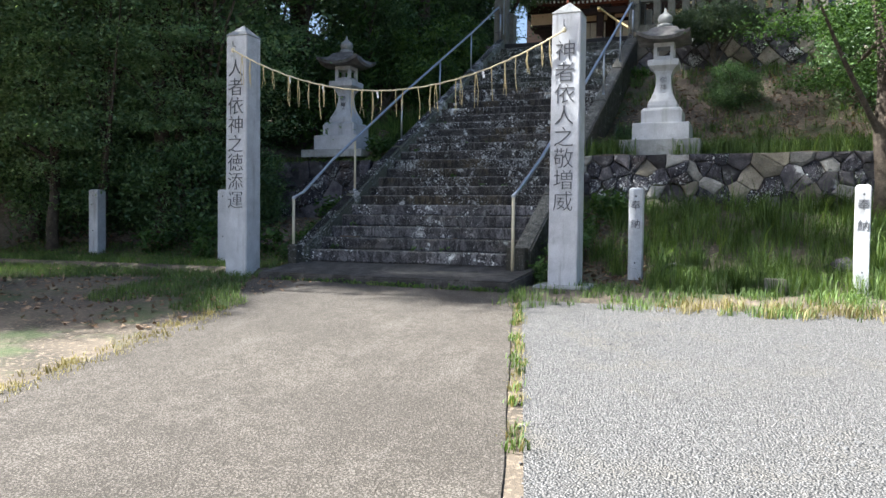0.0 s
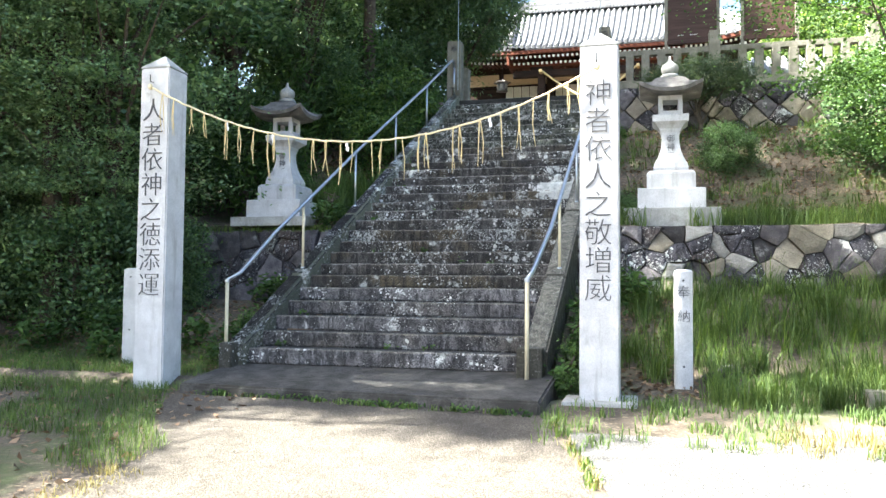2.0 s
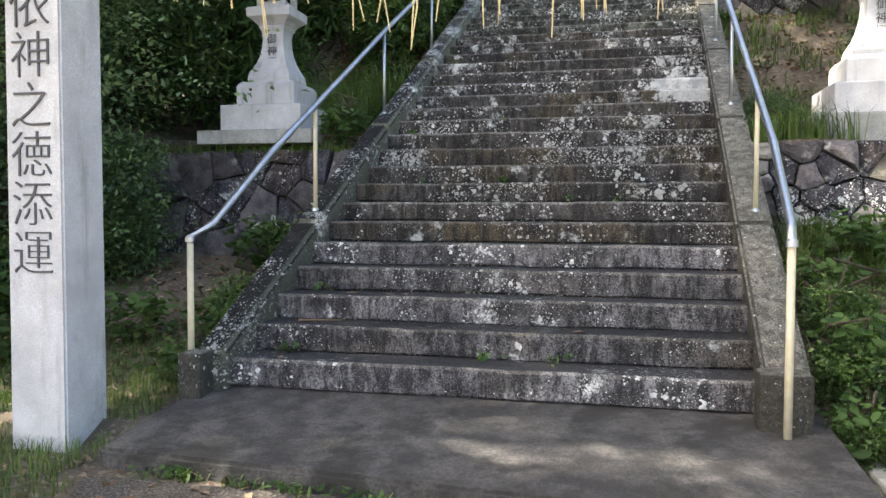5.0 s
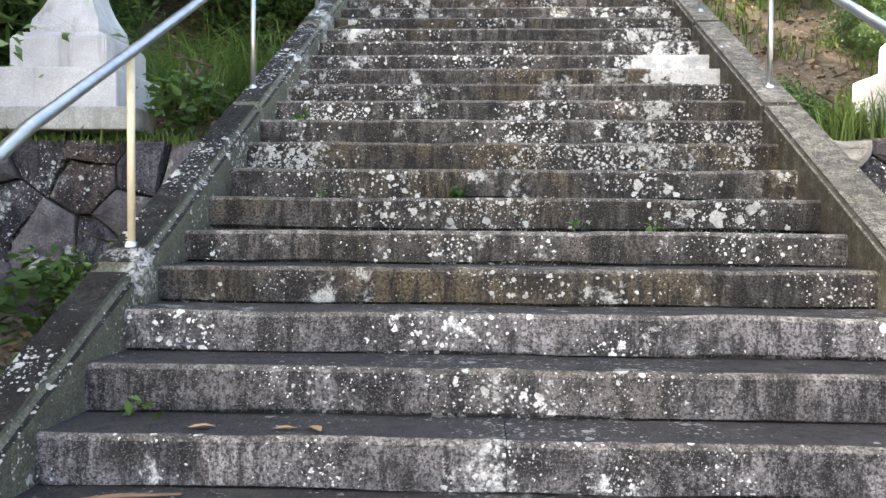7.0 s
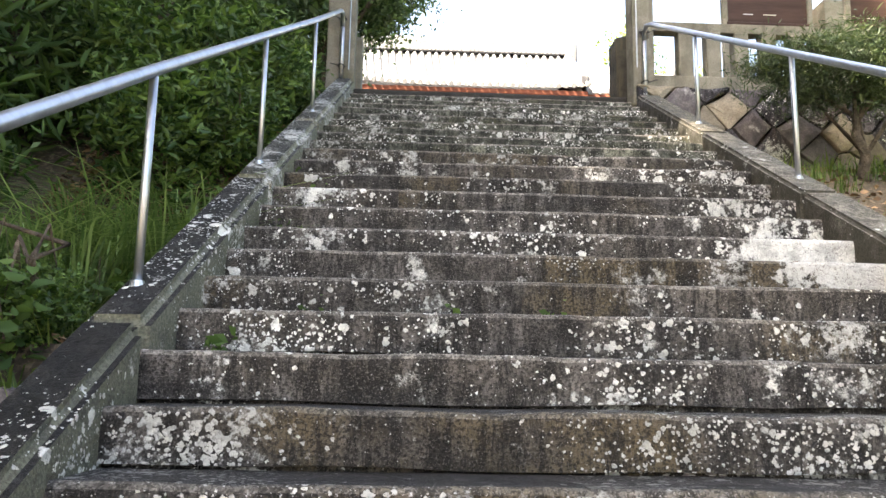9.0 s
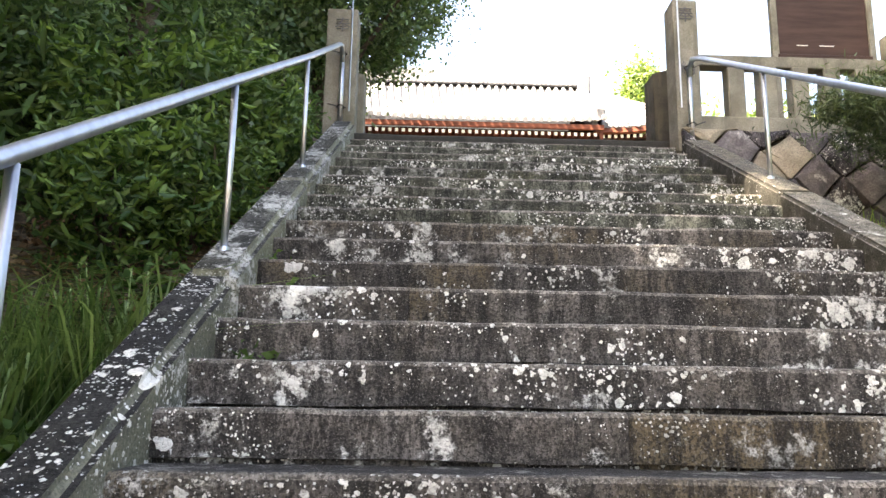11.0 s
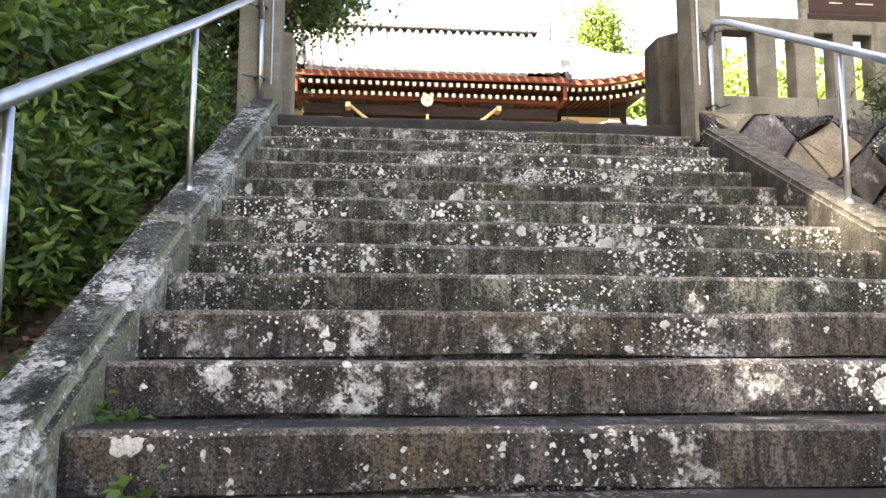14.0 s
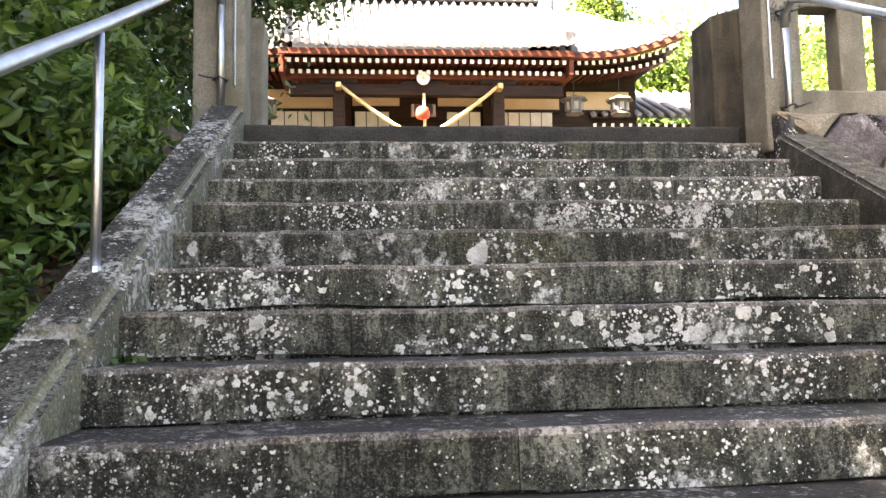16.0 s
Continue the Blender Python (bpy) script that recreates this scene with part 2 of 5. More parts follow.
M_WALL = rock("wall_stone", (0.055, 0.050, 0.056), (0.165, 0.150, 0.15), 7.0, 70, 1.0, 0.85, 0.5, (0.34, 0.33, 0.32), (0.58, 0.66), 0.016)
M_WALL_LICHEN = lichened("lichened_wall_stone", (0.028, 0.027, 0.034), (0.11, 0.104, 0.12), 0.8, (0.15, 0.11, 0.095), (), False, None, 0.06)
M_WALL_PALE = rock("pale_wall_stone", (0.20, 0.19, 0.175), (0.36, 0.34, 0.31), 6.0, 70, 0.9, 0.85, 0.35, (0.13, 0.12, 0.11), (0.56, 0.68), 0.014)
M_WALL_WARM = rock("warm_wall_stone", (0.19, 0.165, 0.125), (0.33, 0.29, 0.225), 5.0, 70, 0.7, 0.85, 0.3, (0.15, 0.14, 0.10), (0.58, 0.7), 0.012)
M_JOINT = rock("joint_earth", (0.030, 0.027, 0.022), (0.06, 0.052, 0.04), 9.0, 80, 0.8, 0.95, 0.0)
M_CARVED = plain("carved_ink", (0.085, 0.085, 0.09), 0.9)
M_STEEL = plain("galvanised_steel", (0.52, 0.55, 0.60), 0.40, 1.0, 0.35)
M_POST = plain("painted_post", (0.64, 0.57, 0.40), 0.5, 0.15, 0.3)
M_WIRE = plain("black_wire", (0.02, 0.02, 0.02), 0.5)
M_STRAW = plain("straw", (0.62, 0.50, 0.26), 0.85)
M_ROPE = plain("rope", (0.72, 0.62, 0.40), 0.85)
M_PAPER = plain("white_paper", (0.8, 0.8, 0.78), 0.8, 0.0, 0.1)
M_TILE = rock("roof_tile", (0.17, 0.175, 0.185), (0.27, 0.275, 0.29), 4.0, 60, 0.2, 0.42, 0.12, (0.10, 0.10, 0.10), (0.55, 0.72), 0.004)
M_TILE_DARK = rock("ridge_tile", (0.10, 0.10, 0.11), (0.20, 0.20, 0.21), 4.0, 60, 0.3, 0.5, 0.15)
M_RED = wood("red_brown_timber", (0.075, 0.022, 0.012), (0.15, 0.047, 0.026), 0.6, (8, 1, 1))
M_DARK = wood("dark_timber", (0.013, 0.008, 0.006), (0.034, 0.017, 0.011), 0.6, (8, 1, 1))
M_CREAM = rock("cream_plaster", (0.62, 0.46, 0.30), (0.74, 0.57, 0.39), 3.0, 60, 0.1, 0.9, 0.02)
M_CLOTH = rock("white_cloth", (0.66, 0.64, 0.60), (0.80, 0.78, 0.74), 4.0, 90, 0.1, 0.9, 0.05)
M_WHITE = plain("white_paint", (0.8, 0.79, 0.74), 0.6, 0.0, 0.1)
M_GOLD = plain("gilt_brass", (0.66, 0.50, 0.24), 0.45, 0.6)
M_BRONZE = plain("aged_bronze", (0.14, 0.10, 0.05), 0.5, 0.5)
M_VERMILION = plain("vermilion", (0.52, 0.09, 0.05), 0.6)
M_SIGN = wood("brown_board", (0.034, 0.018, 0.014), (0.062, 0.034, 0.026), 0.55, (8, 1, 1))
M_BARK = rock("bark", (0.055, 0.042, 0.032), (0.13, 0.105, 0.08), 12.0, 60, 1.0, 0.95, 0.2, None, (0.5, 0.7), 0.02)
M_LEAF_DARK = leafy("evergreen_leaf", (0.045, 0.10, 0.038), (0.19, 0.30, 0.12), 0.38, 0.40)
M_LEAF_MID = leafy("shrub_leaf", (0.035, 0.09, 0.024), (0.20, 0.32, 0.085), 0.42, 0.45)
M_LEAF_MAPLE = leafy("maple_leaf", (0.040, 0.095, 0.020), (0.12, 0.21, 0.055), 0.45, 0.75)
M_LEAF_SPRAY = leafy("layered_leaf", (0.14, 0.25, 0.12), (0.34, 0.47, 0.23), 0.48, 0.40)
M_LEAF_PINE = leafy("pine_needle", (0.025, 0.055, 0.02), (0.09, 0.125, 0.045), 0.3, 0.5)
M_LEAF_FAR = leafy("far_leaf", (0.08, 0.15, 0.035), (0.22, 0.29, 0.085), 0.4, 0.6)
M_GRASS = leafy("grass_blade", (0.060, 0.115, 0.024), (0.19, 0.27, 0.07), 0.4, 0.65)
M_SEDGE = leafy("sedge_blade", (0.09, 0.18, 0.055), (0.34, 0.46, 0.20), 0.4, 0.5)
M_GRASS_DRY = leafy("dry_grass", (0.17, 0.14, 0.05), (0.34, 0.29, 0.13), 0.35, 0.7)
M_LITTER = leafy("fallen_leaf", (0.13, 0.075, 0.042), (0.40, 0.27, 0.17), 0.1, 0.75)
M_PEBBLE = rock("pebble", (0.12, 0.118, 0.118), (0.23, 0.225, 0.22), 15.0, 90, 0.3, 0.9, 0.3)


def ground_material():
    n = Nodes("ground_soil")
    col = n.mix(n.ramp(n.noise(1.3, 6), 0.35, 0.65), (0.055, 0.044, 0.032), (0.115, 0.09, 0.064))
    col = n.mix(n.ramp(n.noise(24.0, 5), 0.5, 0.66), col, (0.20, 0.155, 0.11))
    col = n.mix(n.ramp(n.noise(0.7, 5, 0.7), 0.52, 0.66, 0.0, 0.8), col, (0.05, 0.075, 0.022))
    n.bump(n.noise(40.0, 6), 0.9, 0.02)
    return n.done(col, 0.95)


def gravel_material():
    n = Nodes("grey_gravel")
    c = n.cells(75.0)
    col = n.mix(n.ramp(c.outputs["Color"], 0.1, 0.9), (0.075, 0.071, 0.068), (0.20, 0.19, 0.182))
    col = n.mix(n.ramp(n.noise(130.0, 4, 0.7), 0.46, 0.58, 0.0, 0.7), col, (0.06, 0.055, 0.052))
    col = n.mix(n.ramp(n.noise(62.0, 4, 0.7), 0.52, 0.61, 0.0, 0.65), col, (0.29, 0.277, 0.262))
    col = n.mix(n.ramp(n.noise(1.5, 5), 0.5, 0.72, 0.0, 0.5), col, (0.16, 0.14, 0.11))
    col = n.mix(n.ramp(c.outputs["Distance"], 0.45, 0.75), col, (0.06, 0.058, 0.055))
    n.bump(n.maths("MULTIPLY", c.outputs["Distance"], -1.0), 1.0, 0.02)
    return n.done(col, 0.9)


M_GROUND, M_GRAVEL = ground_material(), gravel_material()

# ---- builders ----


def mesh_of(name, verts, faces, material, smooth=False):
    """A mesh from arrays; all faces have the same number of corners."""
    verts, faces = np.asarray(verts, np.float32), np.asarray(faces, np.int32)
    me = bpy.data.meshes.new(name)
    me.vertices.add(len(verts))
    me.vertices.foreach_set("co", verts.ravel())
    k = faces.shape[1]
    me.loops.add(faces.size)
    me.loops.foreach_set("vertex_index", faces.ravel())
    me.polygons.add(len(faces))
    me.polygons.foreach_set("loop_start", np.arange(0, faces.size, k, dtype=np.int32))
    me.update(calc_edges=True)
    me.validate()
    if smooth:
        me.polygons.foreach_set("use_smooth", np.ones(len(faces), bool))
    me.materials.append(material)
    return me


def finish(bm, name, material, smooth=False):
    me = bpy.data.meshes.new(name)
    bmesh.ops.recalc_face_normals(bm, faces=bm.faces)
    bm.to_mesh(me)
    bm.free()
    for m in material if isinstance(material, tuple) else (material,):
        me.materials.append(m)
    if smooth:
        me.polygons.foreach_set("use_smooth", np.ones(len(me.polygons), bool))
    return me


def under(ob, parent):
    ob.parent = parent
    if parent:
        ob.matrix_parent_inverse = parent.matrix_basis.inverted()
    return ob


def part(name, bm, material, parent, label="", smooth=False):
    """Links a bmesh, or a ready mesh, as one mesh object under a thing or a part."""
    me = bm if isinstance(bm, bpy.types.Mesh) else finish(bm, name, material, smooth)
    return tagged(under(new(name, me), parent), label)


def thing(name, label, category, at=(0, 0, 0), group="", kind=""):
    ob = new(name)
    ob.matrix_basis = Matrix.Translation(at)
    ob.empty_display_size = 0.2
    return tagged(ob, label, category, group, kind)


def setting(name, me, label, category="structure"):
    return tagged(new(name, me), label, category, "", "structure")


def block(x0, x1, y0, y1, z0, z1, bevel=0.01, segments=2, bm=None):
    """A box with rounded edges."""
    own = bmesh.new()
    bmesh.ops.create_cube(own, size=1.0)
    for v in own.verts:
        v.co = Vector((x0 + (v.co.x + 0.5) * (x1 - x0), y0 + (v.co.y + 0.5) * (y1 - y0), z0 + (v.co.z + 0.5) * (z1 - z0)))
    if bevel:
        bmesh.ops.bevel(own, geom=own.edges[:], offset=bevel, segments=segments, profile=0.6, affect="EDGES")
    if bm is None:
        return own
    me = bpy.data.meshes.new("tmp")
    own.to_mesh(me)
    own.free()
    bm.from_mesh(me)
    bpy.data.meshes.remove(me)
    return bm


def rings(profile, sides=4, turn=45.0, close=True, warp=None):
    """A stacked solid: profile rows (z, half width); sides 4 gives a square section, more a round one."""
    bm = bmesh.new()
    loops = []
    for z, r in profile:
        k = r / math.cos(math.pi / sides) if sides <= 8 else r
        ring = []
        for i in range(sides):
            a = radians(turn) + 2 * math.pi * i / sides
            co = Vector((k * math.cos(a), k * math.sin(a), z))
            ring.append(bm.verts.new(warp(co) if warp else co))
        loops.append(ring)
    for a, b in zip(loops, loops[1:]):
        for i in range(sides):
            bm.faces.new((a[i], a[(i + 1) % sides], b[(i + 1) % sides], b[i]))
    if close:
        bm.faces.new(loops[0][::-1])
        bm.faces.new(loops[-1])
    return bm


def tube(points, radius, sides=10, taper=None):
    """A tube along points."""
    bm = bmesh.new()
    pts = [Vector(p) for p in points]
    prev, side = None, Vector((0.31, 0.77, 0.55))
    for i, p in enumerate(pts):
        d = (pts[min(i + 1, len(pts) - 1)] - pts[max(i - 1, 0)]).normalized()
        u = d.cross(side)
        if u.length < 0.1:
            u = d.cross(Vector((1, 0, 0)))
        u.normalize()
        w = d.cross(u)
        r = taper[i] if taper else radius
        ring = [bm.verts.new(p + r * (math.cos(2 * math.pi * k / sides) * u + math.sin(2 * math.pi * k / sides) * w)) for k in range(sides)]
        if prev:
            for k in range(sides):
                bm.faces.new((prev[k], prev[(k + 1) % sides], ring[(k + 1) % sides], ring[k]))
        else:
            bm.faces.new(ring[::-1])
        prev = ring
    bm.faces.new(prev)
    return bm


def letter(char, size, depth=0.004):
    """One upright character that faces -y, centred on the origin."""
    cu = bpy.data.curves.new("letter", "FONT")
    cu.body, cu.size, cu.extrude, cu.resolution_u = char, size, depth, 3
    cu.offset = -0.0035 if size > 0.2 else -0.001
    cu.align_x, cu.align_y = "CENTER", "CENTER"
    ob = bpy.data.objects.new("letter", cu)
    scene.collection.objects.link(ob)
    me = bpy.data.meshes.new_from_object(ob.evaluated_get(bpy.context.evaluated_depsgraph_get()))
    bpy.data.objects.remove(ob)
    bpy.data.curves.remove(cu)
    me.transform(pose(0, 0, 0, 90, 0, 0))
    if len(me.vertices):
        co = np.empty(len(me.vertices) * 3, np.float32)
        me.vertices.foreach_get("co", co)
        co = co.reshape(-1, 3)
        me.transform(Matrix.Translation((-(co[:, 0].min() + co[:, 0].max()) / 2, 0, -(co[:, 2].min() + co[:, 2].max()) / 2)))
    me.materials.clear()
    me.materials.append(M_CARVED)
    return me


def write_down(text, x, y, z_top, step, size, parent):
    for i, char in enumerate(text):
        me = letter(char, size)
        me.transform(Matrix.Translation((x, y, z_top - i * step)))
        part("carved_character", me, None, parent, "dark ink-filled carved character")


def voronoi(seeds, box):
    """Cells of the seeds, each clipped to the box (x0, z0, x1, z1)."""
    out = []
    x0, z0, x1, z1 = box
    for i, (sx, sz) in enumerate(seeds):
        poly = [(x0, z0), (x1, z0), (x1, z1), (x0, z1)]
        near = sorted((s for j, s in enumerate(seeds) if j != i), key=lambda s: (s[0] - sx) ** 2 + (s[1] - sz) ** 2)[:14]
        for tx, tz in near:
            mx, mz, nx, nz = (sx + tx) / 2, (sz + tz) / 2, tx - sx, tz - sz
            kept = []
            for a, b in zip(poly, poly[1:] + poly[:1]):
                da, db = (a[0] - mx) * nx + (a[1] - mz) * nz, (b[0] - mx) * nx + (b[1] - mz) * nz
                if da <= 0:
                    kept.append(a)
                if da * db < 0:
                    f = da / (da - db)
                    kept.append((a[0] + f * (b[0] - a[0]), a[1] + f * (b[1] - a[1])))
            poly = kept
            if len(poly) < 3:
                break
        if len(poly) >= 3:
            out.append(poly)
    return out


def stone_wall(name, label, box, y_of, cell, rng, materials, diagonal=False, gap=0.018):
    """A dry stone wall that faces -y: a dark backing, and every stone a piece of its own."""
    x0, z0, x1, z1 = box
    back = bmesh.new()
    cols = [back.verts.new((x, y_of(x, z) + o, z)) for x in (x0, x1) for o in (0.05, 0.45) for z in (z0, z1)]
    bmesh.ops.convex_hull(back, input=cols)
    wall = setting(name, finish(back, name, M_JOINT), label, "stone wall")
    seeds = []
    nx, nz = max(1, round((x1 - x0) / cell)), max(1, round((z1 - z0) / cell))
    if diagonal:
        k = cell
        for i in range(-2, int((x1 - x0) / k) + 3):
            for j in range(-2, int((z1 - z0) / k * 2) + 4):
                seeds.append((x0 + (i + 0.5 * (j % 2)) * k + rng.uniform(-0.11, 0.11) * k, z0 + j * k * 0.5 + rng.uniform(-0.11, 0.11) * k))
    else:
        tries = 0
        while len(seeds) < 1.25 * nx * nz and tries < 60 * nx * nz:
            tries += 1
            s = (rng.uniform(x0, x1), rng.uniform(z0, z1))
            room = cell * rng.uniform(0.38, 0.95)
            if all(((s[0] - q[0]) * 0.8) ** 2 + (s[1] - q[1]) ** 2 > room * room for q in seeds):
                seeds.append(s)
    for poly in voronoi(seeds, box):
        cx, cz = sum(p[0] for p in poly) / len(poly), sum(p[1] for p in poly) / len(poly)
        reach = min(math.hypot(p[0] - cx, p[1] - cz) for p in poly)
        if reach < 0.035:
            continue
        proud = rng.uniform(0.015, 0.075)
        verts, n = [], len(poly)
        tilt = (rng.uniform(-0.18, 0.18), rng.uniform(-0.18, 0.18))
        fine = []
        for a, b in zip(poly, poly[1:] + poly[:1]):
            fine += [a, ((a[0] + b[0]) / 2 + rng.uniform(-0.012, 0.012), (a[1] + b[1]) / 2 + rng.uniform(-0.012, 0.012))]
        n = len(fine)
        for shrink, out in ((gap, -0.10), (gap, proud * 0.35), (gap * 1.9, proud * 0.85), (reach * 0.45, proud * 1.15)):
            for px, pz in fine:
                d = math.hypot(px - cx, pz - cz)
                f = max(0.15, 1 - shrink / max(d, 1e-3))
                qx, qz = cx + (px - cx) * f, cz + (pz - cz) * f
                lean = (qx - cx) * tilt[0] + (qz - cz) * tilt[1] if out > 0 else 0
                verts.append((qx, y_of(qx, qz) - out + lean + (rng.uniform(-0.006, 0.006) if out > 0 else 0), qz))
        faces = [(k * n + i, k * n + (i + 1) % n, (k + 1) * n + (i + 1) % n, (k + 1) * n + i) for k in range(3) for i in range(n)]
        me = bpy.data.meshes.new("stone")
        me.from_pydata(verts, [], faces + [tuple(range(3 * n, 4 * n))])
        me.materials.append(rng.choice(materials))
        under(new("stone", me), wall)
    return wall


def leaves(name, centres, size, material, rng, flat=0.0, narrow=0.5, droop=0.0, full=False):
    """Many small folded leaves round the given centres, as one mesh."""
    n = len(centres)
    long = rng.normal(size=(n, 3))
    long[:, 2] = long[:, 2] * (1 - flat) - droop
    long /= np.linalg.norm(long, axis=1)[:, None]
    wide = rng.normal(size=(n, 3))
    wide[:, 2] *= 1 - flat
    wide -= (wide * long).sum(1)[:, None] * long
    wide /= np.linalg.norm(wide, axis=1)[:, None]
    lift = np.cross(long, wide)
    s = size * rng.uniform(0.6, 1.35, n)[:, None]
    a = centres - long * s * 0.5
    c = centres + long * s * 0.5 - lift * s * 0.10
    if full:
        rim = [centres + long * s * u + wide * s * narrow * w + lift * s * h for u, w, h in ((-0.22, 0.42, 0.09), (0.12, 0.46, 0.08), (0.12, -0.46, 0.08), (-0.22, -0.42, 0.09))]
        verts = np.stack([a, rim[0], rim[1], c, rim[2], rim[3]], 1).reshape(-1, 3)
        base = np.arange(n)[:, None] * 6
        return mesh_of(name, verts, np.concatenate([base + np.array([0, 1, 2, 3]), base + np.array([0, 3, 4, 5])], 0), material)
    b = centres + wide * s * narrow * 0.5 + lift * s * 0.08
    d = centres - wide * s * narrow * 0.5 + lift * s * 0.08
    verts = np.stack([a, b, c, d], 1).reshape(-1, 3)
    return mesh_of(name, verts, np.arange(4 * n).reshape(-1, 4), material)


def clumps(rng, count, each, spread, box, shape="ball", flat=1.0):
    """Leaf centres in clumps. box: centre and half sizes."""
    (cx, cy, cz), (hx, hy, hz) = box
    p = rng.normal(size=(count, 3))
    p /= np.linalg.norm(p, axis=1)[:, None]
    r = rng.uniform(0.25, 1.0, count) ** 0.45
    p *= r[:, None]
    if shape == "cone":
        u = rng.uniform(0, 1, count) ** 1.4
        a = rng.uniform(0, 2 * np.pi, count)
        rad = (1 - u) ** 0.8 * rng.uniform(0.3, 1.0, count) ** 0.5
        p = np.stack([rad * np.cos(a), rad * np.sin(a), u * 2 - 1], 1)
    p = p * np.array([hx, hy, hz]) + np.array([cx, cy, cz])
    k = rng.uniform(0.55, 1.5, count) * spread
    q = rng.normal(size=(count, each, 3)) * k[:, None, None] * np.array([1, 1, flat])
    return (p[:, None, :] + q).reshape(-1, 3), p


def blades(name, roots, height, width, material, rng, lean=0.5):
    """Grass blades from their roots, as one mesh."""
    n = len(roots)
    a = rng.uniform(0, 2 * np.pi, n)
    way = np.stack([np.cos(a), np.sin(a), np.zeros(n)], 1)
    side = np.stack([-np.sin(a), np.cos(a), np.zeros(n)], 1)
    h = (height * rng.uniform(0.4, 1.25, n))[:, None]
    bend = h * lean * rng.uniform(0.1, 1.0, n)[:, None]
    w = width * rng.uniform(0.6, 1.3, n)[:, None]
    up = np.array([0, 0, 1.0])
    mid = roots + up * h * 0.6 + way * bend * 0.35
    tip = roots + up * h * (1 - 0.25 * lean) + way * bend
    verts = np.stack([roots - side * w, roots + side * w, mid + side * w * 0.7, mid - side * w * 0.7, tip + side * w * 0.1, tip - side * w * 0.1], 1).reshape(-1, 3)
    base = np.arange(n)[:, None] * 6
    faces = np.concatenate([base + np.array([0, 1, 2, 3]), base + np.array([3, 2, 4, 5])], 0)
    return mesh_of(name, verts, faces, material)


def stuff(name, me, label, category):
    return tagged(new(name, me), label, category, "", "stuff")

# ---- the lie of the land ----
RISES = [0.175, 0.173, 0.171, 0.172, 0.168, 0.163, 0.159, 0.166, 0.168, 0.177, 0.174, 0.172, 0.167, 0.17, 0.168, 0.175, 0.178, 0.178, 0.177, 0.165, 0.163,
         0.162, 0.162, 0.163, 0.168, 0.167, 0.163, 0.162, 0.166, 0.17]
TREAD = 0.3135
FIRST = -0.03
NOSE = [(FIRST + TREAD * k, sum(RISES[:k + 1])) for k in range(30)]
TOP = NOSE[-1][1]
HALF = 1.565


def middle(y):
    """The stairs drift a little sideways as they climb."""
    return -0.03 + 0.028 * y


def ease(a, b, v):
    v = min(1.0, max(0.0, (v - a) / (b - a)))
    return v * v * (3 - 2 * v)


def slope_z(y):
    """Height of the line along the step noses."""
    return NOSE[0][1] + (y - FIRST) * (TOP - NOSE[0][1]) / (NOSE[-1][0] - FIRST)


def land(x, y):
    """Height of the ground."""
    low = -0.2 + 0.072 * (max(y, -14.0) + 1.0) if y < -1 else -0.2
    if y < -0.6:
        return low
    rough = 0.05 * noise.noise(Vector((x * 0.9, y * 0.9, 0.3))) + 0.03 * noise.noise(Vector((x * 2.7, y * 2.7, 4.0)))
    if x > 0:
        z = low + (0.82 - low) * ease(-0.5, 2.7, y)
        if y > 2.72:
            z = 1.70 + 2.35 * ease(4.4, 8.6, y)
    else:
        z = low + 0.1 + 0.75 * ease(0.2, 3.2, y)
        if y > 3.2:
            z = 1.66 + 0.2 * ease(2.95, 3.35, y) + 2.75 * ease(4.8, 9.0, y)
        z += 2.6 * ease(-3.8, -11.0, x) * ease(0.8, 5.0, y)
    if y > 8.7:
        z = TOP - 0.02 if x > -4 else max(z, TOP - 0.02)
        rough *= 0.2
    if -1.75 < x < 1.95 and -0.5 < y < 9.35:
        return min(z, slope_z(y) - 0.45)
    return z + rough * min(1.0, max(0.0, (y + 0.6) / 0.8))


def ground_mesh():
    xs = [-400, -150, -60, -30, -20] + [round(-14 + 0.25 * i, 3) for i in range(113)] + [20, 30, 60, 150, 400]
    ys = [-400, -150, -60, -30, -20] + [round(-14 + 0.5 * i, 3) for i in range(26)] + [round(-1.0 + 0.2 * i, 3) for i in range(1, 56)] + [13, 16, 20, 30, 60, 150, 400]
    verts = [(x, y, land(x, y)) for y in ys for x in xs]
    n = len(xs)
    faces = [(j * n + i, j * n + i + 1, (j + 1) * n + i + 1, (j + 1) * n + i) for j in range(len(ys) - 1) for i in range(n - 1)]
    return mesh_of("ground", verts, faces, M_GROUND, True)


setting("ground", ground_mesh(), "brown soil with fallen leaves and moss", "ground")


def right_edge(y):
    return 1.5 - 0.27 * y


def left_edge(y):
    return -1.8 + 1.05 * ease(-1.0, -3.4, y) - 0.14 * min(0.0, y + 3.0)


def sheet(name, rows, material, label, category):
    """A strip laid on the ground; rows: y, left x, right x."""
    verts, n = [], 24
    for y, a, b in rows:
        for i in range(n + 1):
            x = a + (b - a) * i / n
            verts.append((x, y, land(x, y) + 0.012 + 0.006 * noise.noise(Vector((x * 0.7, y * 0.7, 9)))))
    faces = [(j * (n + 1) + i, (j + 1) * (n + 1) + i, (j + 1) * (n + 1) + i + 1, j * (n + 1) + i + 1) for j in range(len(rows) - 1) for i in range(n)]
    faces = [f[::-1] for f in faces] if rows[0][0] < rows[-1][0] else faces
    return setting(name, mesh_of(name, verts, faces, material, True), label, category)


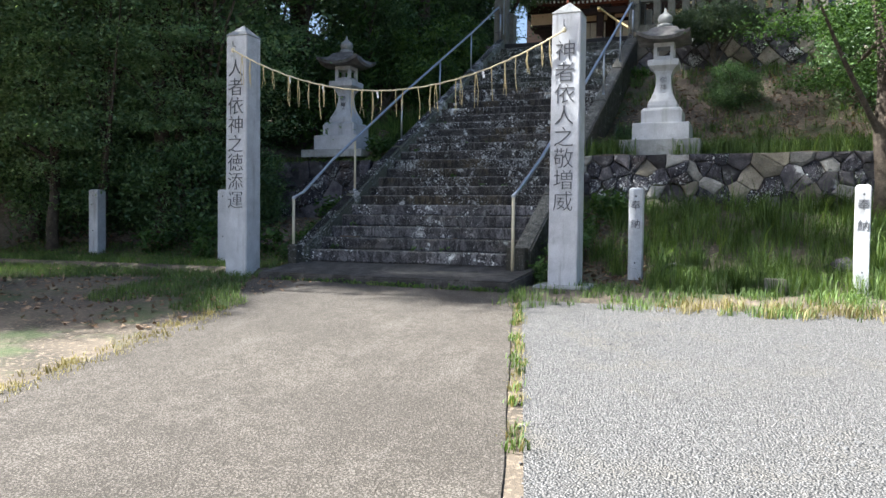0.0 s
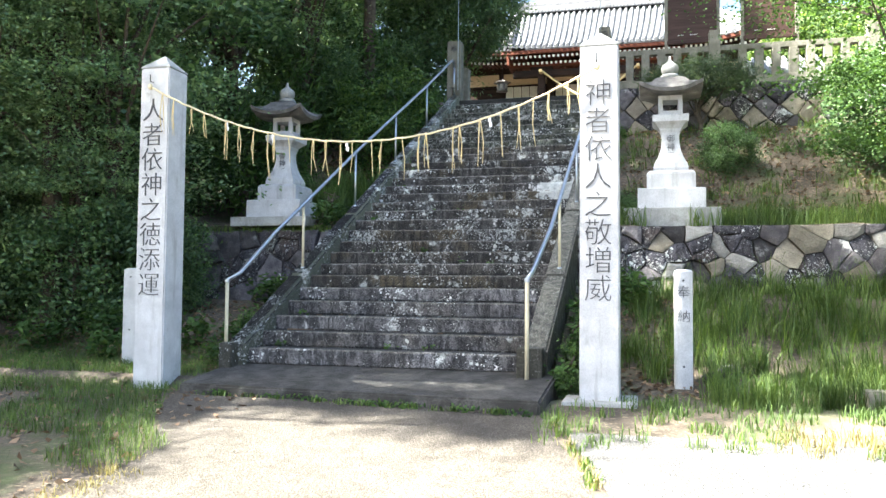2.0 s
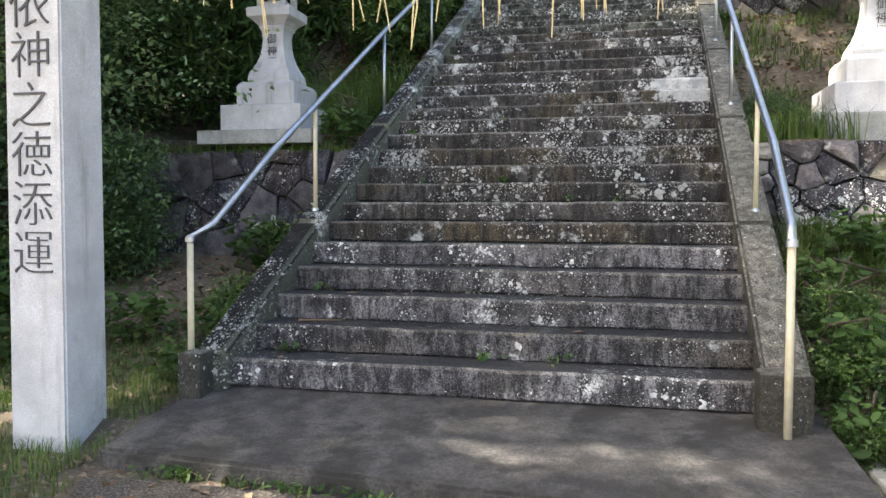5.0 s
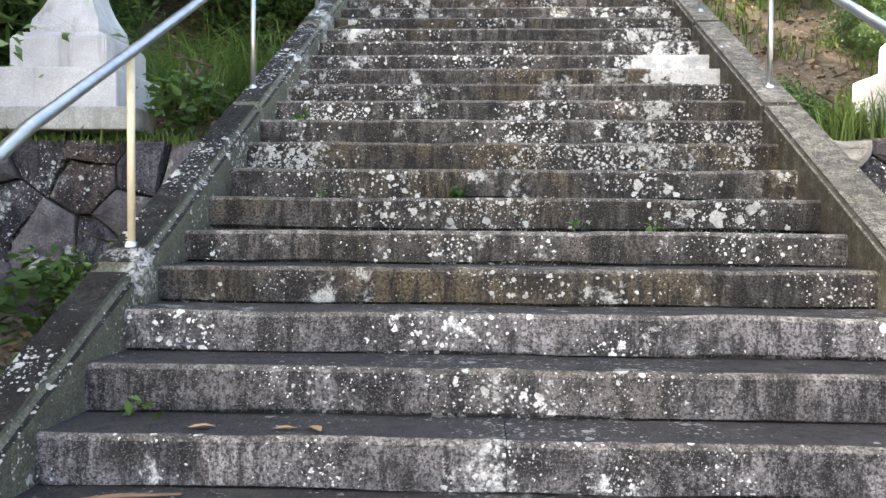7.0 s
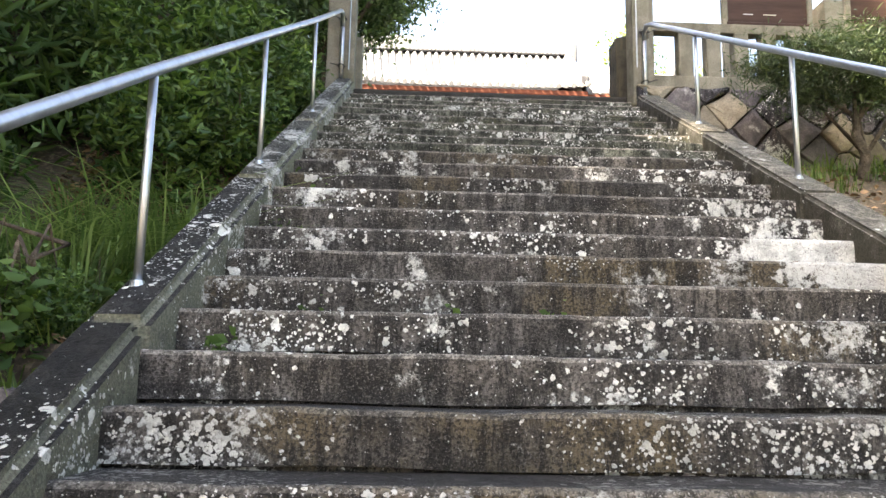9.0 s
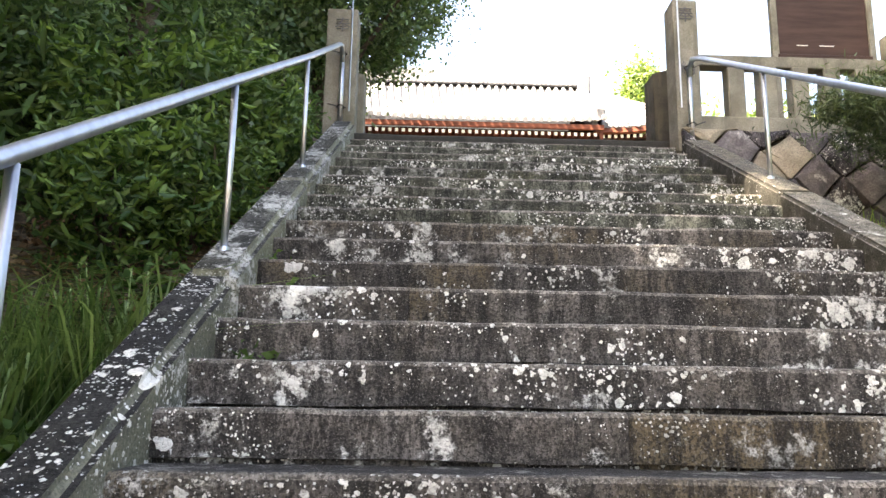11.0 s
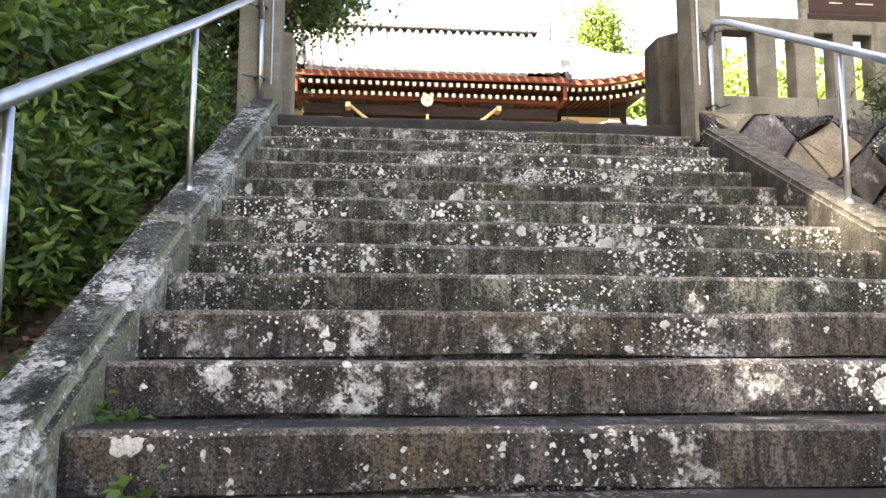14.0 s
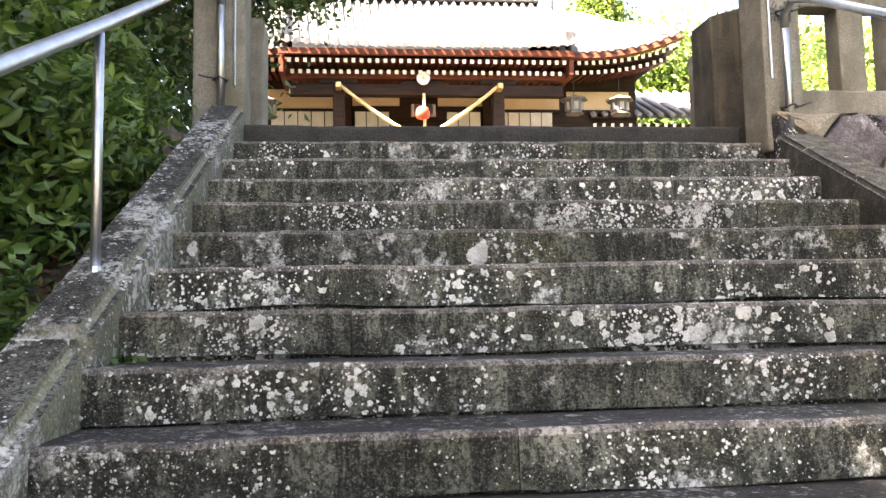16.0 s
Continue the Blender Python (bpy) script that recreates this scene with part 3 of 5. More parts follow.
drive_rows = [(-1.2 - 0.2 * i, left_edge(-1.2 - 0.2 * i) + 0.05 * noise.noise(Vector((i * 0.6, 0, 0))), right_edge(-1.2 - 0.2 * i) + 0.02 * noise.noise(Vector((i * 0.5, 3, 0)))) for i in range(90)]
sheet("driveway", drive_rows, M_DRIVE, "sunlit pale worn concrete approach drive", "driveway")
gravel_rows = [(-1.9 - 0.2 * i, right_edge(-1.9 - 0.2 * i) + 0.10, right_edge(-1.9 - 0.2 * i) + 22) for i in range(90)]
sheet("gravel_yard", gravel_rows, M_GRAVEL, "grey crushed stone gravel yard", "gravel")

# landing slab before the stairs
bm = bmesh.new()
cols = [(-1.82, -1.05, -0.115), (1.84, -1.40, -0.10), (1.84, 0.02, 0.0), (-1.82, 0.02, 0.0)]
bm_top = [bm.verts.new(c) for c in cols]
bm_low = [bm.verts.new((c[0], c[1], -0.6)) for c in cols]
bm.faces.new(bm_top)
bm.faces.new(bm_low[::-1])
for i in range(4):
    bm.faces.new((bm_top[i], bm_low[i], bm_low[(i + 1) % 4], bm_top[(i + 1) % 4]))
bmesh.ops.bevel(bm, geom=bm.edges[:], offset=0.02, segments=2, affect="EDGES")
setting("landing_slab", finish(bm, "landing_slab", M_SLAB), "dark worn concrete landing slab with dappled sun", "landing")

# ---- staircase ----
rng = random.Random(5)
stairs = thing("stone_staircase", "long weathered stone staircase with white lichen", "staircase", (0, 0, 0), "", "structure")


def step_mesh(x0, x1, y, deep, z0, z1, worn):
    """One long step stone with a rounded, worn nose."""
    foot = z0 + 0.057
    prof = [(deep, z0), (0.03, z0), (0.03, foot), (0.0, foot + 0.004), (0.002, z1 - 0.035), (0.004, z1 - 0.018), (0.012, z1 - 0.005), (0.028, z1), (0.09, z1 - 0.002), (deep, z1)]
    n, stations = len(prof), max(2, round((x1 - x0) / 0.12))
    verts = []
    for i in range(stations + 1):
        x = x0 + (x1 - x0) * i / stations
        for j, (dy, zz) in enumerate(prof):
            w = noise.noise(Vector((x * 2.1, y * 3, 1))) * 0.007 + noise.noise(Vector((x * 9, y * 3, 5))) * 0.004
            lower = 0.012 * max(0.0, noise.noise(Vector((x * 5, y * 7, 3)))) if 5 <= j <= 7 else 0.0
            gap = 0.018 * max(-0.3, noise.noise(Vector((x * 1.7, y * 5, 8)))) if j in (2, 3) else 0.0
            verts.append((x, y + dy + (w if j in (3, 4, 5, 6) else 0), zz + gap + (w * 0.7 - lower if j >= 5 else 0)))
    faces = [(i * n + j, i * n + (j + 1) % n, (i + 1) * n + (j + 1) % n, (i + 1) * n + j) for i in range(stations) for j in range(n)]
    me = bpy.data.meshes.new("step_stone")
    me.from_pydata(verts, [], faces + [tuple(range(n))[::-1], tuple(stations * n + j for j in range(n))])
    for m in worn:
        me.materials.append(m)
    me.polygons.foreach_set("material_index", [1 if k < stations * n and k % n in (5, 6) else 0 for k in range(len(faces) + 2)])
    return me


for k, (y, z) in enumerate(NOSE):
    below = NOSE[k - 1][1] if k else 0.0
    cuts = [rng.uniform(-0.8, 0.8)] if rng.random() < 0.45 else []
    xs = [middle(y) - HALF - 0.03] + cuts + [middle(y) + HALF + 0.03]
    for a, b in zip(xs, xs[1:]):
        worn = (M_STEP_LOW if k < 5 else M_STEP if k < 20 else M_STEP_HIGH, M_STEP_EDGE) if k < 29 else (M_SILL, M_SILL)
        part("step_stone", step_mesh(a + 0.0015, b - 0.0015, y + rng.uniform(-0.004, 0.004), TREAD + 0.12 if k < 29 else 0.7, below - 0.05, z + rng.uniform(-0.003, 0.003), worn), None, stairs)

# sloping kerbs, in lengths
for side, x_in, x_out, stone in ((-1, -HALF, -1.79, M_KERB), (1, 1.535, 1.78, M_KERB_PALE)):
    ys = [-0.12, 1.35, 3.1, 4.9, 6.6, 8.55 if side > 0 else 9.12]
    for n_piece, (ya, yb) in enumerate(zip(ys, ys[1:])):
        bm = bmesh.new()
        up = [bm.verts.new((x + middle(y), y, slope_z(y) + 0.105 + rng.uniform(-0.006, 0.006))) for x, y in ((x_in, ya + 0.004), (x_out, ya + 0.004), (x_out, yb - 0.004), (x_in, yb - 0.004))]
        down = [bm.verts.new((v.co.x, v.co.y, v.co.z - 0.75 if v.co.y > 0 else -0.05)) for v in up]
        bm.faces.new(up)
        bm.faces.new(down[::-1])
        for i in range(4):
            bm.faces.new((up[i], up[(i + 1) % 4], down[(i + 1) % 4], down[i]))
        bmesh.ops.recalc_face_normals(bm, faces=bm.faces)
        bmesh.ops.bevel(bm, geom=bm.edges[:], offset=0.036 if side < 0 else 0.022, segments=3, affect="EDGES")
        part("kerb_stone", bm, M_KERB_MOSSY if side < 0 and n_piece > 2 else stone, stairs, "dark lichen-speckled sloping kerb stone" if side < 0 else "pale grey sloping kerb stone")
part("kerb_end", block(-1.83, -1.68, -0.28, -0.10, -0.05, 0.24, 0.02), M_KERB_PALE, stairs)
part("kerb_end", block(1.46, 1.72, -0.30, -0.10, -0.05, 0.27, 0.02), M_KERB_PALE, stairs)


# ---- handrails ----
def handrail(side, x_low, y_low, z_low, out, y_top, label):
    rail = thing("handrail", label, "handrail", (out[0] * side, 0, slope_z(0.5)), "stair handrails")
    x = lambda y: side * float(np.interp(y, (0.75, 1.5, 3.4, 5.2, 7.0, y_top), out))
    above = lambda y: slope_z(y) + 0.105 + 0.83
    line = [(x_low, y_low, z_low), (x_low + 0.3 * (x(0.6) - x_low), y_low + 0.18, z_low + 0.09)] + [(x(y), y, above(y)) for y in (0.75, 1.5, 3.4, 5.2, 7.0, y_top - 0.3)]
    drop = above(y_top - 0.15)
    line += [(x(y_top - 0.1), y_top - 0.1, drop), (x(y_top), y_top - 0.01, drop - 0.05), (x(y_top), y_top, drop - 0.14)]
    part("rail", tube(line, 0.0245, 12), M_STEEL, rail, "shiny galvanised steel tube", True)
    for y in (1.52, 3.39, 5.2, 6.98):
        z = slope_z(y) + 0.10
        part("post", tube([(x(y), y, z - 0.05), (x(y), y, z + 0.81)], 0.017, 10), M_POST if y < 2 else M_STEEL, rail, "", True)
        part("socket", rings([(z - 0.01, 0.03), (z + 0.014, 0.026)], 12, 0, True, lambda c, yy=y: c + Vector((x(yy), yy, 0))), M_STEEL, rail)
    part("post", tube([(x_low, y_low, -0.12), (x_low, y_low, z_low)], 0.021, 10), M_POST, rail, "cream-painted lowest rail post", True)
    part("cap", rings([(z_low - 0.02, 0.03), (z_low + 0.012, 0.03), (z_low + 0.025, 0.015)], 12, 0, True, lambda c: c + Vector((x_low, y_low, 0))), M_STEEL, rail)
    end = (x(y_top), y_top)
    part("end_post", tube([(*end, slope_z(y_top) + 0.06), (*end, drop - 0.12)], 0.0245, 12), M_STEEL, rail, "", True)
    for z in (slope_z(y_top) + 0.24, slope_z(y_top) + 0.82):
        loop = [(end[0] + 0.045 * math.cos(a), end[1] + 0.05 * math.sin(a), z + 0.008 * math.sin(3 * a)) for a in np.linspace(0, 6.3, 14)]
        loop += [(end[0] + 0.09 * side, end[1] - 0.02, z + 0.015), (end[0] + 0.13 * side, end[1] - 0.01, z + 0.03)]
        part("wire_tie", tube(loop, 0.006, 6), M_WIRE, rail, "twisted black wire tie")
    return rail


handrail(-1, -1.845, -0.09, 0.92, (1.67, 1.66, 1.648, 1.585, 1.515, 1.50), 9.19, "galvanised steel tube handrail on the dark kerb")
handrail(1, 1.58, -0.38, 0.94, (1.677, 1.695, 1.739, 1.781, 1.823, 1.86), 8.61, "galvanised steel tube handrail on the pale kerb")


# ---- inscribed pillars with a sacred rope ----
def pillar(x0, x1, y0, z0, text, z_text, label):
    w, cx = x1 - x0, (x0 + x1) / 2
    ob = thing("stone_pillar", label, "stone pillar", (cx, y0 + w / 2, z0), "inscribed gate pillars")
    bm = rings([(z0 - 0.25, w / 2), (3.15, w / 2 - 0.006)], 4, 45, True, lambda c: c + Vector((cx, y0 + w / 2, 0)))
    bmesh.ops.bevel(bm, geom=bm.edges[:], offset=0.012, segments=2, affect="EDGES")
    part("shaft", bm, M_GRANITE, ob)
    part("cap", rings([(3.148, w / 2 - 0.004), (3.16, w / 2 - 0.004), (3.31, 0.012)], 4, 45, True, lambda c: c + Vector((cx, y0 + w / 2, 0))), M_GRANITE_OLD, ob, "weathered pyramid cap")
    write_down(text, cx - 0.01, y0 - 0.001, z_text, 0.262, 0.265, ob)
    part("hook", tube([(cx - 0.02, y0 + 0.03, 2.99), (cx - 0.02, y0 - 0.05, 2.99), (cx - 0.02, y0 - 0.05, 3.06)], 0.006, 6), M_WIRE, ob, "dark iron hook")
    return ob


left_pillar = pillar(-2.46, -2.11, -0.90, -0.12, "人者依神之徳添運", 2.70, "tall pale granite pillar with carved characters, standing in grass")
right_pillar = pillar(2.11, 2.475, -0.67, -0.14, "神者依人之敬増威", 2.70, "tall pale granite pillar with carved characters, on a plinth")
part("plinth", block(1.96, 2.635, -0.83, -0.15, -0.5, -0.165, 0.02), M_GRANITE_OLD, right_pillar, "low weathered granite plinth block")

rope = thing("sacred_rope", "pale straw rope hung with straw tassels between pillars", "rope", (0, -0.85, 2.3))


def rope_at(u):
    """A point of the rope, u from 0 to 1."""
    x = -2.30 + 4.58 * u
    z = 2.93 - 0.62 * (1 - (2 * u - 1) ** 2) - 0.02 * math.sin(math.pi * u)
    return Vector((x, -0.955 + 0.235 * u, z))


part("rope_cord", tube([rope_at(i / 60) + Vector((0, 0, 0.004 * math.sin(i * 2.2))) for i in range(61)], 0.010, 8), M_ROPE, rope, "", True)
for i in range(2):
    u = float(i)
    knot = rope_at(u)
    part("knot", rings([(-0.03, 0.012), (-0.012, 0.026), (0.012, 0.026), (0.03, 0.012)], 10, 0, True, lambda c: c + knot), M_ROPE, rope)
rng = random.Random(8)
for i in range(28):
    u = 0.04 + 0.925 * (i + rng.uniform(-0.4, 0.4)) / 27
    top = rope_at(u)
    long = rng.uniform(0.28, 0.46)
    for strand in range(rng.choice((1, 2, 2, 3))):
        dx, bend = rng.uniform(-0.022, 0.022), rng.uniform(-0.02, 0.02)
        pts = [top + Vector((0, 0, 0.012)), top + Vector((dx * 0.4, -0.012, -0.03)), top + Vector((dx + bend, 0, -long * 0.5)), top + Vector((dx * 1.4 - bend * 0.4, 0.004, -long * rng.uniform(0.85, 1.05)))]
        part("straw_tassel", tube(pts, 0.005, 5, [0.005, 0.005, 0.0045, 0.0025]), M_STRAW, rope)
for u in (0.19, 0.30, 0.47, 0.78):
    top = rope_at(u)
    bm = bmesh.new()
    zig = [(-0.012, 0), (0.014, -0.005), (0.016, -0.055), (0.026, -0.06), (0.022, -0.10), (-0.004, -0.095), (-0.004, -0.05), (-0.014, -0.048)]
    front = [bm.verts.new(top + Vector((a, -0.002, b))) for a, b in zig]
    rear = [bm.verts.new(top + Vector((a, 0.001, b))) for a, b in zig]
    bm.faces.new(front)
    bm.faces.new(rear[::-1])
    for j in range(8):
        bm.faces.new((front[j], front[(j + 1) % 8], rear[(j + 1) % 8], rear[j]))
    part("paper_streamer", bm, M_PAPER, rope, "small folded white paper streamer")


# ---- stone lanterns ----
def lantern(label):
    ob = thing("stone_lantern", label, "stone lantern", (0, 0, 0), "pair of stone lanterns")
    part("ground_slab", block(-0.64, 0.64, -0.62, 0.62, -0.25, 0.24, 0.02), M_GRANITE_OLD, ob, "mossy square ground slab")
    part("lower_plinth", block(-0.455, 0.455, -0.455, 0.455, 0.24, 0.53, 0.016), M_GRANITE, ob)
    bm = rings([(0.53, 0.33), (0.75, 0.33), (0.795, 0.29)], 4)
    bmesh.ops.bevel(bm, geom=bm.edges[:], offset=0.01, segments=2, affect="EDGES")
    part("upper_plinth", bm, M_GRANITE, ob)
    prof = [(0.795, 0.235), (0.84, 0.24), (0.90, 0.225)]
    prof += [(0.90 + 0.40 * v, 0.118 + 0.107 * (1 - v) ** 2.3) for v in (0.12, 0.25, 0.4, 0.55, 0.72, 0.88, 1.0)]
    prof += [(1.36, 0.127), (1.40, 0.148), (1.415, 0.146)]
    part("shaft", rings(prof, 4), M_GRANITE, ob, "waisted square shaft")
    write_down("御神燈", 0.0, -0.150, 1.27, 0.125, 0.115, ob)
    part("middle_platform", rings([(1.415, 0.15), (1.46, 0.19), (1.50, 0.245), (1.585, 0.25), (1.60, 0.235)], 4), M_GRANITE, ob)
    for sx in (-1, 1):
        for sy in (-1, 1):
            part("fire_box_post", block(min(sx * 0.165, sx * 0.105), max(sx * 0.165, sx * 0.105), min(sy * 0.165, sy * 0.105), max(sy * 0.165, sy * 0.105), 1.66, 1.82, 0.006, 1), M_GRANITE, ob)
    part("fire_box_base", block(-0.165, 0.165, -0.165, 0.165, 1.598, 1.665, 0.006, 1), M_GRANITE, ob)
    part("fire_box_head", block(-0.165, 0.165, -0.165, 0.165, 1.815, 1.887, 0.006, 1), M_GRANITE, ob)
    curl = lambda c: Vector((c.x, c.y, c.z + 0.16 * max(0.0, min(1.0, (math.hypot(c.x, c.y) - 0.40) / 0.26)) ** 1.6))
    bm = bmesh.new()
    n = 24
    loops = []
    for z, r in ((1.885, 0.165), (1.885, 0.42), (1.93, 0.435), (1.985, 0.37), (2.06, 0.265), (2.13, 0.20), (2.155, 0.145)):
        ring = []
        for i in range(n):
            a = 2 * math.pi * i / n
            k = r / max(abs(math.cos(a)), abs(math.sin(a)))
            ring.append(bm.verts.new(curl(Vector((k * math.cos(a), k * math.sin(a), z)))))
        loops.append(ring)
    for a, b in zip(loops, loops[1:]):
        for i in range(n):
            bm.faces.new((a[i], a[(i + 1) % n], b[(i + 1) % n], b[i]))
    bm.faces.new(loops[0][::-1])
    bm.faces.new(loops[-1])
    part("roof", bm, M_ROOF_GRANITE, ob, "dark stained roof with upturned corners")
    part("jewel_base", rings([(2.15, 0.125), (2.19, 0.135), (2.215, 0.12)], 16, 0), M_GRANITE_OLD, ob, "", True)
    part("jewel", rings([(2.21, 0.08), (2.25, 0.115), (2.31, 0.125), (2.36, 0.105), (2.395, 0.055), (2.43, 0.024), (2.49, 0.012)], 18, 0), M_GRANITE_OLD, ob, "", True)
    return ob


first = lantern("pale granite stone lantern on a stepped plinth by the stairs")
first.matrix_basis = pose(3.05, 3.66, 1.74)
second = copy_thing(first, pose(-2.963, 3.691, 1.696))
for ob in second.children:
    if ob.name.startswith("ground_slab"):
        ob.data = ob.data.copy()
        for v in ob.data.vertices:
            v.co.z = max(v.co.z, 0.10 + 0.3 * (v.co.z + 0.25))


# ---- donation marker posts ----
def marker(x, y, z0, z1, w, text, label):
    ob = thing("marker_post", label, "stone marker", (x, y, z0), "granite marker posts")
    bm = rings([(z0 - 0.3, w / 2), (z1 - 0.02, w / 2), (z1, w / 2 - 0.025)], 4, 45, True, lambda c: c + Vector((x, y, 0)))
    bmesh.ops.bevel(bm, geom=bm.edges[:], offset=0.008, segments=1, affect="EDGES")
    part("shaft", bm, M_GRANITE, ob)
    if text:
        write_down(text, x, y - w / 2 - 0.001, z1 - 0.22, 0.24, 0.13, ob)
    for z in (z1 - 0.11, z0 + 0.32):
        part("bolt_hole", tube([(x, y - w / 2 - 0.002, z), (x, y - w / 2 + 0.01, z)], 0.012, 8), M_CARVED, ob)
    return ob


marker(3.07, 0.15, -0.22, 1.06, 0.175, "奉納", "pale granite marker post with two carved characters")
marker(5.62, -0.22, -0.24, 1.07, 0.15, "奉納", "slim granite marker post with faint characters in weeds")
marker(-3.37, 0.40, 0.0, 1.07, 0.20, "", "plain granite marker post standing behind the pillar")
marker(-6.29, 0.70, 0.05, 1.09, 0.20, "", "weathered granite marker post in deep shade of shrubs")
rng = random.Random(3)


def boulder(x, y, z, r, squash, name="loose_stone"):
    bm = bmesh.new()
    bmesh.ops.create_icosphere(bm, subdivisions=2, radius=r)
    for v in bm.verts:
        v.co += 0.4 * r * noise.noise_vector(v.co * (1.3 / r) + Vector((x, y, 0)))
        v.co = Vector((v.co.x * 1.3 + x, v.co.y + y, v.co.z * squash + z))
    return tagged(new(name, finish(bm, name, M_WALL)), "grey rough stone half sunk in the grass", "stone", "loose stones")


for x, y, r in ((3.42, 0.25, 0.13), (5.55, 0.55, 0.19), (4.75, -0.05, 0.10), (3.55, 0.5, 0.1), (6.3, 0.6, 0.2)):
    boulder(x, y, land(x, y) + 0.02, r, 0.6)
low_block = thing("stone_block", "small square grey stone block lying in grass", "stone", (4.72, -0.25, -0.2))
part("block_body", block(4.60, 4.84, -0.42, -0.22, -0.3, -0.02, 0.02), M_GATE, low_block)

# ---- stone walls ----
rng = random.Random(21)
stone_wall("wall_terrace_right", "rough grey fieldstone retaining wall below the lantern", (1.78, 0.45, 9.6, 1.70), lambda x, z: 2.62 + 0.10 * (z - 1.0), 0.27, rng, (M_WALL, M_WALL_LICHEN, M_WALL_LICHEN, M_WALL, M_WALL_LICHEN, M_WALL_PALE, M_WALL_WARM), False, 0.005)
stone_wall("wall_terrace_left", "mossy fieldstone retaining wall in shade below the lantern", (-7.5, 0.4, -1.82, 1.73), lambda x, z: 3.06 + 0.12 * (z - 1.0), 0.36, rng, (M_WALL, M_WALL_LICHEN, M_WALL_LICHEN, M_WALL), False, 0.006)
stone_wall("wall_upper_right", "diagonally laid stone retaining wall below the fence", (1.77, 3.3, 9.0, TOP - 0.02), lambda x, z: 8.55 + 0.16 * (z - 4.2), 0.50, rng, (M_WALL_WARM, M_WALL, M_WALL_LICHEN, M_WALL_WARM), True, 0.010)
stone_wall("wall_upper_left", "stone retaining wall hidden by leaves at the top", (-6.0, 3.6, -1.82, TOP - 0.02), lambda x, z: 8.75 + 0.10 * (z - 4.2), 0.6, rng, (M_WALL,), True, 0.012)


# ---- gate posts, fence and notice board at the top ----
def gate_post(x0, x1, y0, y1, z1, material, label, slant=0.0):
    ob = thing("gate_post", label, "gate post", ((x0 + x1) / 2, (y0 + y1) / 2, TOP), "stone gate posts")
    bm = block(x0, x1, y0, y1, TOP - 0.25, z1, 0.018)
    for v in bm.verts:
        if v.co.z > z1 - 0.1:
            v.co.z -= slant * (x1 - v.co.x if slant > 0 else x0 - v.co.x)
        v.co += 0.008 * noise.noise_vector(v.co * 4)
    part("shaft", bm, material, ob)
    return ob


gate_right = gate_post(1.75, 1.99, 8.67, 8.95, 6.38, M_GATE, "tall weathered grey-green stone gate post with carved characters")
write_down("奉", 1.87, 8.665, 6.22, 0.2, 0.17, gate_right)
gate_post(1.72, 2.04, 9.30, 9.62, 5.98, M_GATE_DARK, "stubby dark stained stone gate post with slanted top", 0.3)
gate_post(1.90, 2.14, 9.9, 10.12, 5.86, M_GATE, "short pale stone post behind the gate")
gate_left = gate_post(-1.68, -1.36, 9.25, 9.55, 6.48, M_GATE, "tall weathered stone gate post beside dark foliage")
write_down("奉", -1.52, 9.245, 6.30, 0.2, 0.17, gate_left)
gate_post(-1.60, -1.31, 9.78, 10.05, 6.05, M_GATE, "short stone post behind the gate", -0.2)

for px, py, pz in ((1.79, 8.655, 5.75), (-1.42, 9.235, 5.85)):
    pole = thing("flag_pole", "thin grey steel pole tied to the gate post", "pole", (px, py, pz), "thin poles")
    part("rod", tube([(px, py, pz - 0.5), (px, py, 8.6)], 0.008, 6), M_STEEL, pole)
write_down("納", 1.87, 8.665, 5.66, 0.2, 0.15, gate_right)
fence = thing("stone_fence", "weathered stone shrine fence with square balusters on a sill", "fence", (4.2, 8.85, TOP))
part("sill", block(1.994, 8.9, 8.72, 8.96, TOP - 0.06, 5.20, 0.012), M_GATE, fence)
part("top_rail", block(1.994, 8.9, 8.77, 8.92, 5.74, 5.855, 0.012), M_GATE, fence)
x = 2.30
while x < 8.8:
    if abs(x - 4.05) > 0.16:
        part("baluster", block(x, x + 0.165, 8.765, 8.925, 5.18, 5.75, 0.01, 1), M_GATE, fence)
    x += 0.318
part("fence_post", block(3.96, 4.18, 8.70, 8.97, TOP, 6.16, 0.014), M_GATE, fence, "taller square fence post")
part("fence_post", block(6.9, 7.12, 8.70, 8.97, TOP, 6.16, 0.014), M_GATE, fence, "taller square fence post")

for bx in (3.07, 4.62):
    board = thing("notice_board", "dark brown framed wooden notice board behind the fence", "notice board", (bx + 0.55, 9.5, TOP), "notice boards")
    for px in (bx + 0.03, bx + 1.10):
        part("leg", block(px, px + 0.07, 9.46, 9.53, TOP - 0.1, 7.25, 0.006, 1), M_GATE, board)
    part("panel", block(bx + 0.10, bx + 1.10, 9.48, 9.51, 6.22, 7.15, 0.004, 1), M_SIGN, board)
    part("frame_rail", block(bx + 0.08, bx + 1.12, 9.45, 9.50, 6.14, 6.22, 0.006, 1), M_SIGN, board)
    part("frame_rail", block(bx + 0.08, bx + 1.12, 9.45, 9.50, 7.15, 7.23, 0.006, 1), M_SIGN, board)
    for px, w in ((bx + 0.3, 0.12), (bx + 0.55, 0.16)):
        part("faded_writing", block(px, px + w, 9.474, 9.481, 6.33, 6.338, 0), M_WHITE, board)

